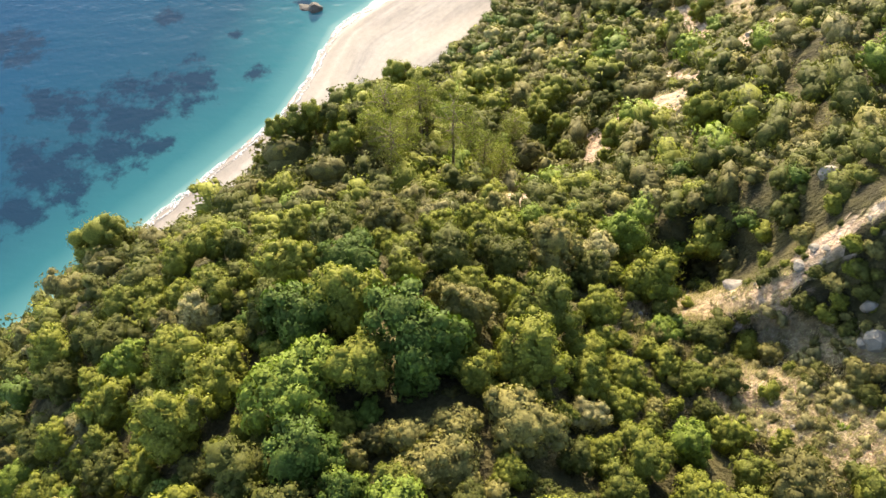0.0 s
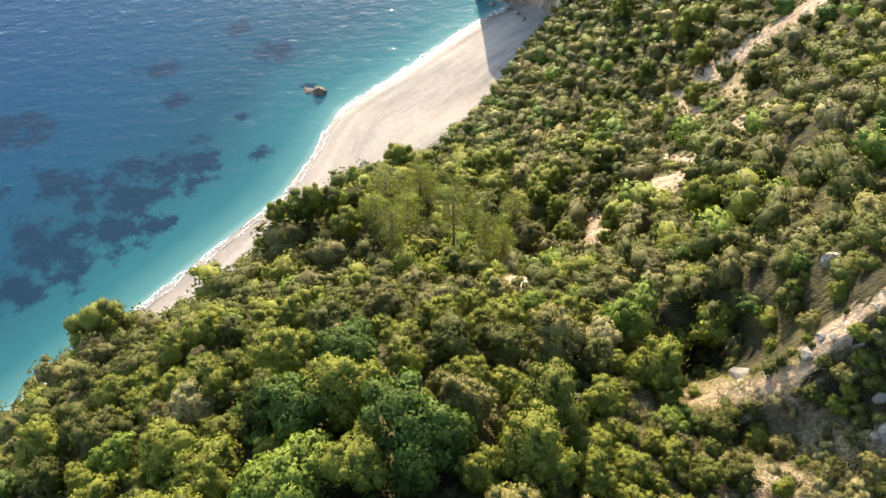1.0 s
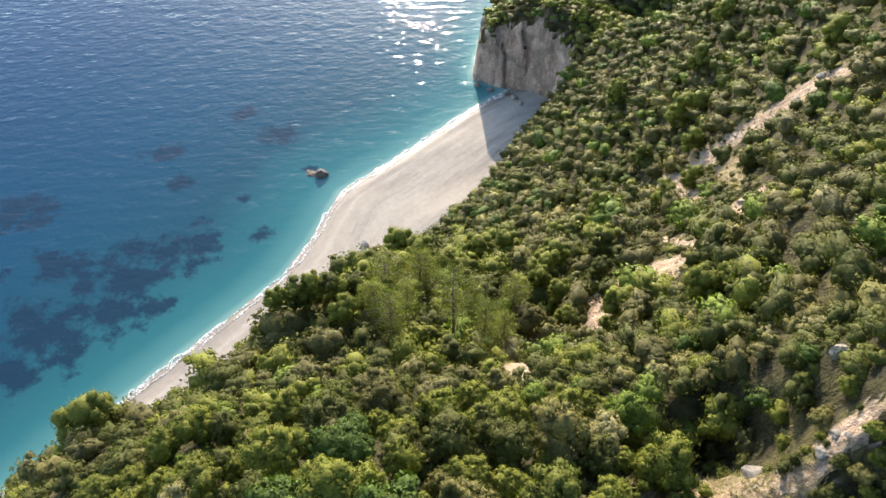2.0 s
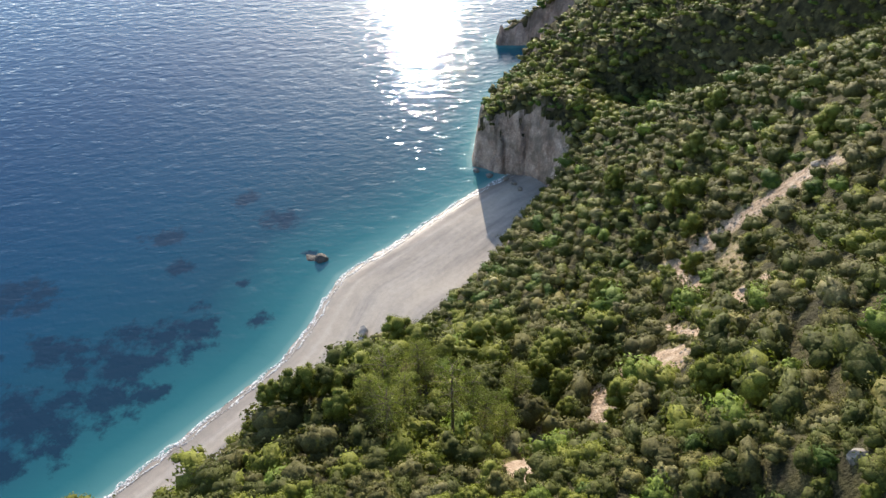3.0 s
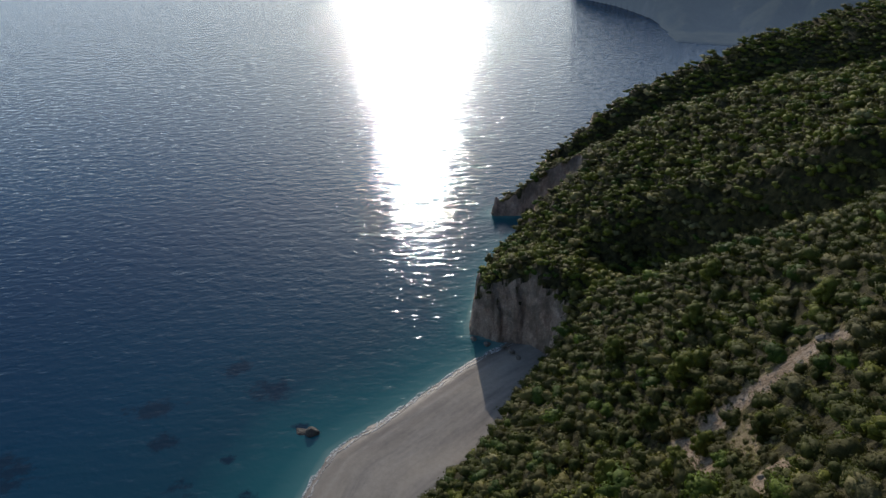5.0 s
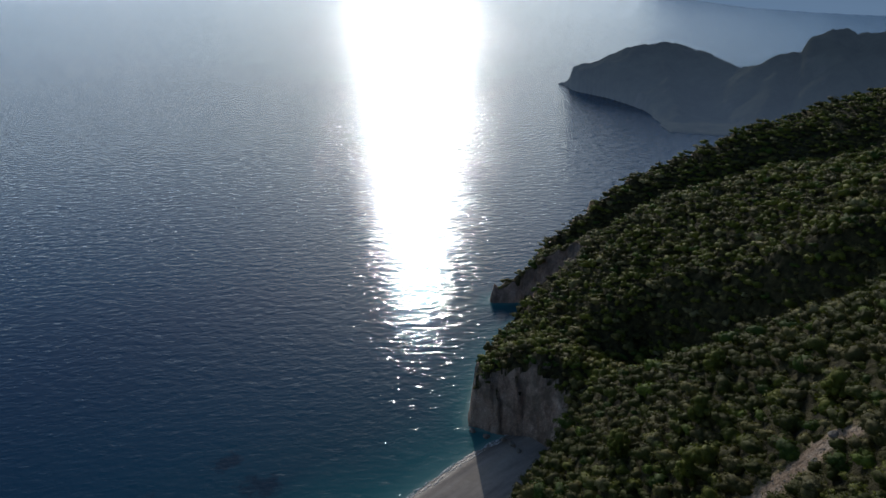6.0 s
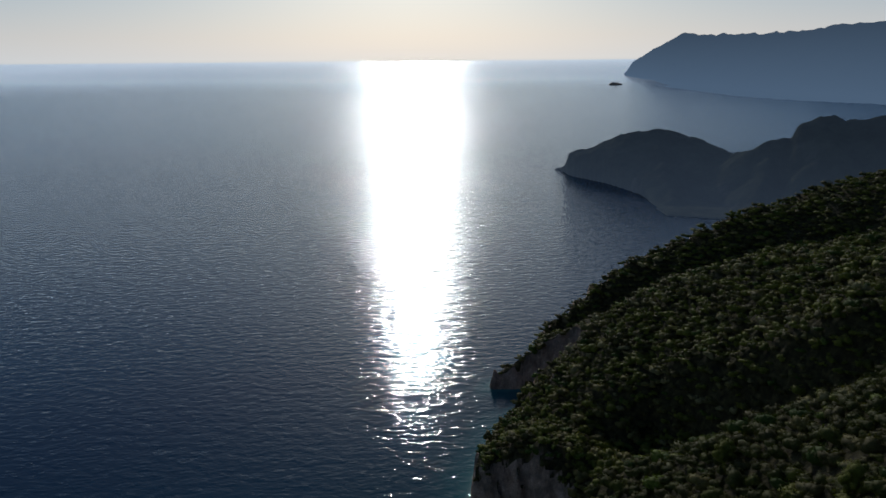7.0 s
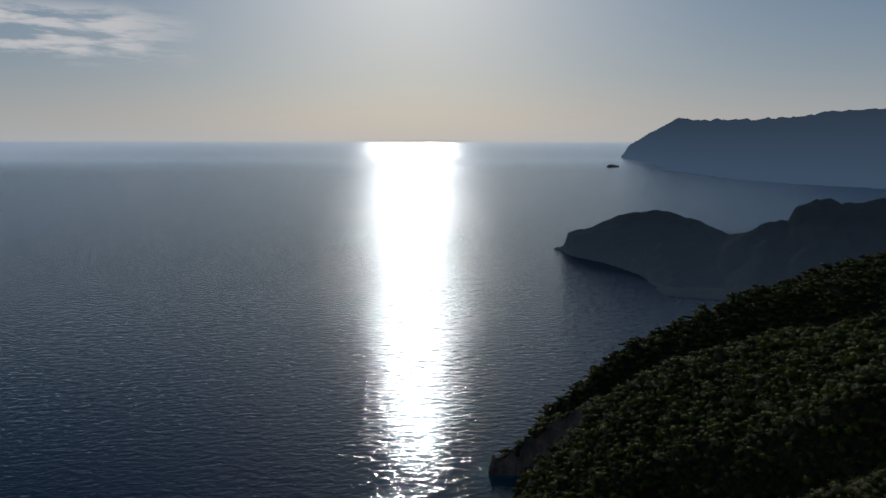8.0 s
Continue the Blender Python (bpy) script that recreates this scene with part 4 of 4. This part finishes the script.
def packed(x0, x1, y0, y1, count, classes, gap, seed, margin):
    """Crowns packed side by side, the largest first, with dark gaps between: x, y, z, radius. classes: (share, least radius, greatest radius)."""
    r = np.random.RandomState(seed)
    x, y = r.uniform(x0, x1, count), r.uniform(y0, y1, count)
    keep = in_wedge(x, y, margin)
    x, y = x[keep], y[keep]
    u, w = r.uniform(0, 1, len(x)), r.uniform(0, 1, len(x))
    size, base = np.zeros(len(x)), 0.0
    for share, least, most in classes:
        size = np.where((u >= base) & (u < base + share), least + (most - least) * w, size)
        base += share
    size = size * np.clip(1 + 0.25 * wobble(x, y, 22.0, 61, 2), 0.75, 1.3) * np.where(bareness(x, y) > 0.15, 0.6, 1.0)
    size = size * np.interp(y, [24, 40, 60], [1.0, 1.45, 1.6] if y1 < 100 else [1.0, 1.0, 1.0])
    size = size * np.where(np.hypot((x - 18.6) / 5.5, (y - 14.2) / 2.6) < 1, 0.55, 1.0)
    z, ok = plantable(x, y, r)
    ok &= (size > 0.2) & (bareness(x, y) < 0.34 + 0.22 * wobble(x, y, 5.0, 71, 3))
    x, y, z, size = x[ok], y[ok], z[ok], size[ok]
    cells, picked = {}, []
    for i in np.argsort(-size):
        cx, cy = int(x[i] // 3.5), int(y[i] // 3.5)
        if all(math.hypot(x[i] - x[j], y[i] - y[j]) > gap * (size[i] + size[j]) for p in (cx - 1, cx, cx + 1) for q in (cy - 1, cy, cy + 1) for j in cells.get((p, q), ())):
            cells.setdefault((cx, cy), []).append(i)
            picked.append(i)
    picked = np.array(sorted(picked))
    return x[picked], y[picked], z[picked], size[picked], r


def in_wedge(x, y, margin):
    return (x < 0.72 * y + margin) & (x > -0.75 * y - margin)


nx, ny, nz, nsize, r1 = packed(-48, 70, 0.5, 72, 22000, ((0.04, 1.6, 2.1), (0.24, 1.0, 1.6), (0.72, 0.5, 1.0)), 0.55, 11, 18)
nkind = kind_at(nx, ny, r1.uniform(0, 1, len(nx)))
order = np.argsort(np.hypot(nx, ny - 4) + 0.6 * np.abs(nz - 92))
near, rest = order[:300], order[300:]
SPECIES = list(KINDS)
first = {}
for i in near:
    kind = SPECIES[nkind[i]]
    v = r1.randint(4)
    m = placed(nx[i], ny[i], nz[i] - 0.1, nsize[i], r1.uniform(0, 360), r1.uniform(-6, 6), r1.uniform(0.85, 1.25))
    if (kind, v) not in first:
        name, label, category = KINDS[kind]
        cr, st = SHRUBS[kind][v]
        first[kind, v] = plant(name, label, category, name.replace("_", " ") + "s on the near spur", cr, st, LEAF[kind], "stem")
        first[kind, v].matrix_basis = m
        first[kind, v].scale = m.to_scale()
    else:
        ob = copy_thing(first[kind, v], Matrix())
        ob.matrix_basis = m

NAMED_LABELS = {"broad": ("broadleaf_tree", "large bright green broadleaf tree with a wide clumped crown", "tree"),
                "dry": ("flowering_bush", "large pale tan bush covered with dry flower heads", "bush"),
                "olive": ("olive_bush", "large grey-green olive bush with a soft full crown", "bush"),
                "maquis": ("green_bush", "dark green bush standing alone on bare earth", "bush")}
for x, y, size, tall, kind in NAMED:
    big = size > 1
    lobes = dome_lobes(rng, 42 if big else 14, 1.0, 0.8 if big else 1.0)
    name, label, category = NAMED_LABELS[kind]
    ob = plant(name, label, category, "", crown(rng, lobes, 7000 if big else 1800, 0.033 if kind == "broad" else 0.03 if big else 0.045, shrink=0.76, single=True), stems(rng, lobes), LEAF[kind])
    ob.matrix_basis = placed(x, y, float(height(x, y)) - 0.1, size, rng.uniform(0, 360), 0, tall)


def pine(h, w, k):
    """A slender coastal pine: straight bare trunk, level limbs, thin airy tufts."""
    trunk = [tube([(0, 0, -0.4), (0.04, 0, h * 0.35), (-0.05, 0.05, h * 0.7), (0, 0, h * 0.97)], (0.17, 0.13, 0.09, 0.03), 7)]
    pts, nor = [], []
    for i in range(30):
        t = 0.42 + 0.56 * (i + 0.5) / 30
        a = i * 2.4 + k
        out = w * math.sin(math.pi * min(1, (t - 0.34) / 0.74)) ** 0.8 * rng.uniform(0.7, 1.1)
        b = np.array((math.cos(a) * out, math.sin(a) * out, h * t + 0.25 * out))
        trunk.append(tube([(0, 0, h * t), b * (0.5, 0.5, 1), b], (0.04, 0.03, 0.012), 4))
        for f in (0.4, 0.7, 0.95):
            q = np.array((0, 0, h * t)) + (b - (0, 0, h * t)) * f
            d = rng.normal(0, 1, (46, 3))
            d /= np.linalg.norm(d, axis=1)[:, None]
            pts.append(q + d * rng.uniform(0.1, 0.6, (46, 1)) * (1, 1, 0.6))
            nor.append(d)
    leaf = tufts(rng, np.concatenate(pts), np.concatenate(nor), 0.06, 0.8)
    return leaf, join(trunk)


for k, (x, y, h, w) in enumerate(PINES):
    leaf, trunk = pine(h * 1.12, w * 1.1, k)
    ob = plant("pine_tree", "slender pine with a thin airy crown and bare trunk", "tree", "pines above the gully", leaf, trunk, LEAF["pine"])
    ob.matrix_basis = pose(x, y, float(height(x, y)), 0, 0, 40 * k)


def dark_tree(h, w):
    lobes = [((0, 0, h * 0.5), w * 0.75, 1.2), ((0, 0, h * 0.78), w * 0.55, 1.2)]
    for i in range(24):
        a, t = i * 2.4 + rng.uniform(0, 1), rng.uniform(0.25, 0.95)
        o = w * 0.75 * math.sqrt(max(0.05, 1 - ((t - 0.55) / 0.48) ** 2))
        lobes.append(((math.cos(a) * o, math.sin(a) * o, h * t), w * rng.uniform(0.2, 0.34), 1.1))
    return crown(rng, lobes, 2600, 0.07, low=-0.8), stems(rng, lobes, 0.14)


for x, y, h, w in DARK_TREES:
    h, w = (h * 1.3, w * 1.15) if y > 56 else (h * 1.1, w)
    cr, st = dark_tree(h, w)
    ob = plant("evergreen_tree", "dense dark green evergreen tree with an upright crown", "tree", "dark evergreens along the slope", cr, st, LEAF["maquis"])
    ob.matrix_basis = pose(x, y, float(height(x, y)) - 0.1, 0, 0, rng.uniform(0, 360))


def thicket(name, label, xs, ys, zs, sizes, kinds, models, r):
    """All further plants of one kind, joined."""
    for ki, kind in enumerate(SPECIES):
        parts, hue = [], []
        for i in np.nonzero(kinds == ki)[0]:
            v, f, nv = models[kind][r.randint(4)]
            a = r.uniform(0, math.tau)
            c, s = math.cos(a) * sizes[i], math.sin(a) * sizes[i]
            t = sizes[i] * r.uniform(0.65, 1.15) * float(np.interp(ys[i], [60, 80, 225, 262], [1.0, 0.85, 0.85, 0.7]))
            u = r.uniform(0.8, 1.3)
            v = v * (u, 1.08 / u, 1)
            parts.append((np.column_stack([v[:, 0] * c - v[:, 1] * s + xs[i], v[:, 0] * s + v[:, 1] * c + ys[i], v[:, 2] * t + zs[i] - 0.15]), f,
                          np.column_stack([nv[:, 0] * math.cos(a) - nv[:, 1] * math.sin(a), nv[:, 0] * math.sin(a) + nv[:, 1] * math.cos(a), nv[:, 2]])))
            hue.append(np.full(len(v), r.uniform(0, 0.42)))
        if parts:
            v, f, nv = join(parts)
            me = raw_mesh(name, v, f, LEAF[kind], normals=nv)
            set_attr(me, "hue", np.concatenate(hue))
            tagged(new(name, me), label.format(KINDS[kind][2] + "s"), "shrubs", kind="stuff")


thicket("shrub_thicket", "thick mixed maquis {} covering the near slope", nx[rest], ny[rest], nz[rest], nsize[rest], nkind[rest], MID, r1)
ux, uy, uz, r3 = scatter(-34, 40, 2, 44, 2.8, 17)
keep = in_wedge(ux, uy, 20)
ux, uy, uz = ux[keep], uy[keep], uz[keep]
px, py, pz, r5 = scatter(10, 26, 19, 32, 1.7, 29)
thicket("shrub_thicket", "maquis {} filling the head of the gully", px, py, pz, r5.uniform(0.8, 1.35, len(px)), kind_at(px, py, r5.uniform(0, 1, len(px))), MID, r5)
thicket("undergrowth", "low young maquis {} filling the gaps between the larger ones", ux, uy, uz, r3.uniform(0.45, 0.85, len(ux)), kind_at(ux, uy, r3.uniform(0, 1, len(ux))), FAR, r3)
for y0, y1, count, models, seed, grow in ((20, 150, 60000, FAR, 12, 1.0), (150, 330, 80000, DISTANT, 13, 1.0)):
    fx, fy, fz, fsize, r2 = packed(-60, 260, y0, y1, count, ((0.08, 2.1 * grow, 2.8 * grow), (0.42, 1.4 * grow, 2.1 * grow), (0.5, 0.9 * grow, 1.4 * grow)), 0.5 if y0 < 100 else 0.47, seed, 9)
    keep = (fx < -48) | (fx > 70) | (fy > 72)
    fx, fy, fz, fsize = fx[keep], fy[keep], fz[keep], fsize[keep]
    fkind = kind_at(fx, fy, r2.uniform(0, 1, len(fx)))
    thicket("hill_shrubs", "maquis {} covering the hillside above the bay", fx, fy, fz, fsize, fkind, models, r2)
for x0, x1, y0, y1, step, big in ((12.5, 22.5, 4.5, 13.6, 0.36, 1.45), (22, 58, 38, 88, 0.62, 1.8)):
    qx, qy, qz, r4 = scatter(x0, x1, y0, y1, step, 19)
    qpick = (bareness(qx, qy) > 0.15) & (r4.uniform(0, 1, len(qx)) < 0.6)
    qx, qy, qz = qx[qpick], qy[qpick], qz[qpick]
    thicket("dry_scrub", "low dry tan and olive {} on the eroded slope", qx, qy, qz, big * r4.uniform(0.16, 0.42, len(qx)), np.where(r4.uniform(0, 1, len(qx)) < 0.6, 3, 1), FAR, r4)


# ---- dry grass, stones, rocks ----
def grass_tufts():
    r = np.random.RandomState(23)
    x, y = r.uniform(2, 60, 200000), 3 + 83 * r.uniform(0, 1, 200000) ** 1.6
    b = bareness(x, y)
    ok = (b > 0.06) & (b < 0.75) & (r.uniform(0, 1, len(x)) > b * 0.85)
    x, y = np.repeat(x[ok][:12000], 4), np.repeat(y[ok][:12000], 4)
    x, y = x + r.normal(0, 0.09, len(x)), y + r.normal(0, 0.09, len(x))
    z = height(x, y)
    a, h = r.uniform(0, math.tau, len(x)), r.uniform(0.15, 0.45, len(x))
    lean = r.normal(0, 0.15, (len(x), 2))
    w = 0.022
    v = np.stack([np.column_stack([x - np.cos(a) * w, y - np.sin(a) * w, z - 0.03]), np.column_stack([x + np.cos(a) * w, y + np.sin(a) * w, z - 0.03]),
                  np.column_stack([x + lean[:, 0], y + lean[:, 1], z + h])], 1)
    return v.reshape(-1, 3), np.arange(len(x) * 3).reshape(-1, 3)


GRASS = foliage("dry_grass", (0.19, 0.152, 0.092), (0.265, 0.215, 0.135), (0.35, 0.29, 0.19), 0.25)
tagged(new("dry_grass", raw_mesh("dry_grass", *grass_tufts(), GRASS)), "straw-coloured dry grass tufts on the eroded slope", "grass", kind="stuff")


def rock_data(seed, squash=0.7, core=ICO2):
    r = np.random.RandomState(seed)
    v, f = core
    v = v.copy()
    for _ in range(9):
        n = r.normal(0, 1, 3)
        n /= np.linalg.norm(n)
        d = v @ n
        cut = r.uniform(0.5, 0.85)
        v -= np.outer(np.clip(d - cut, 0, None), n)
    v += 0.03 * r.normal(0, 1, v.shape)
    return v * (1, r.uniform(0.7, 1.0), squash), f


def rock(name, label, category, x, y, z, size, seed, squash=0.7, group="", material=ROCK):
    ob = new(name, raw_mesh(name, *rock_data(seed, squash), material, False))
    ob.matrix_basis = placed(x, y, z, size, seed * 47.0)
    return tagged(ob, label, category, group)


rock("sea_boulder", "dark brown boulder standing in the shallow water", "boulder", -28.1, 130.0, 0.1, 2.2, 3, 0.75, material=WET_ROCK)
rock("reef_rock", "flat dark rock awash beside the boulder", "rock", -31.2, 131.0, -0.35, 3.4, 4, 0.2, material=WET_ROCK)
rock("beach_boulder", "pale limestone boulder lying on the pebble beach", "boulder", -16.2, 104.6, 1.9, 1.45, 6, 0.9, material=PALE_ROCK)
for k, (x, y, s, q) in enumerate([(20.6, 20.4, 0.6, 0.75), (19.9, 21, 0.45, 0.75), (16.2, 15.7, 0.8, 0.35), (20.1, 12.5, 0.5, 0.7), (20.0, 11.0, 0.7, 0.7), (19.5, 10.9, 0.35, 0.7), (18, 15.2, 0.45, 0.5), (18.7, 15.9, 0.5, 0.5), (52.6, 79.4, 0.9, 0.6), (49.4, 77.2, 0.8, 0.6), (35, 56.7, 0.6, 0.6)]):
    rock("limestone_rock", "pale weathered limestone rock sticking out of the slope", "rock", x, y, float(height(x, y)) + 0.05 * s, s, 20 + k, q, "limestone rocks in the scars")
def scree():
    """Loose stones below the scars and the scarp."""
    r = np.random.RandomState(31)
    x, y = r.uniform(10, 56, 30000), r.uniform(5, 84, 30000)
    ok = bareness(x, y) > r.uniform(0.25, 0.9, len(x))
    x, y = x[ok][:700], y[ok][:700]
    parts = []
    for i in range(len(x)):
        v, f = rock_data(100 + i % 9, 0.7, ICO1)
        s = 0.05 + 0.22 * r.uniform() ** 3
        a = r.uniform(0, math.tau)
        c, q = math.cos(a) * s, math.sin(a) * s
        parts.append((np.column_stack([v[:, 0] * c - v[:, 1] * q + x[i], v[:, 0] * q + v[:, 1] * c + y[i], v[:, 2] * s + float(height(x[i], y[i]))]), f))
    return join(parts)


tagged(new("scree", raw_mesh("scree", *scree(), ROCK, False)), "loose pale stones scattered over the eroded scars", "stones", kind="stuff")
for k, (x, y, s) in enumerate([(22.5, 158.5, 1.2), (24.0, 155.5, 0.9), (20.6, 160.6, 1.0), (16.0, 163.4, 1.3), (12.6, 166.0, 1.1)]):
    rock("fallen_block", "grey limestone block fallen from the cliff onto the beach", "rock", x, y, 1.2 if y < 162 else 0.1, s, 40 + k, 0.8, "fallen blocks below the cliff")
rock("islet", "small dark rocky islet far out at sea", "islet", 771.0, 2870.0, -2.0, 38.0, 9, 0.4)
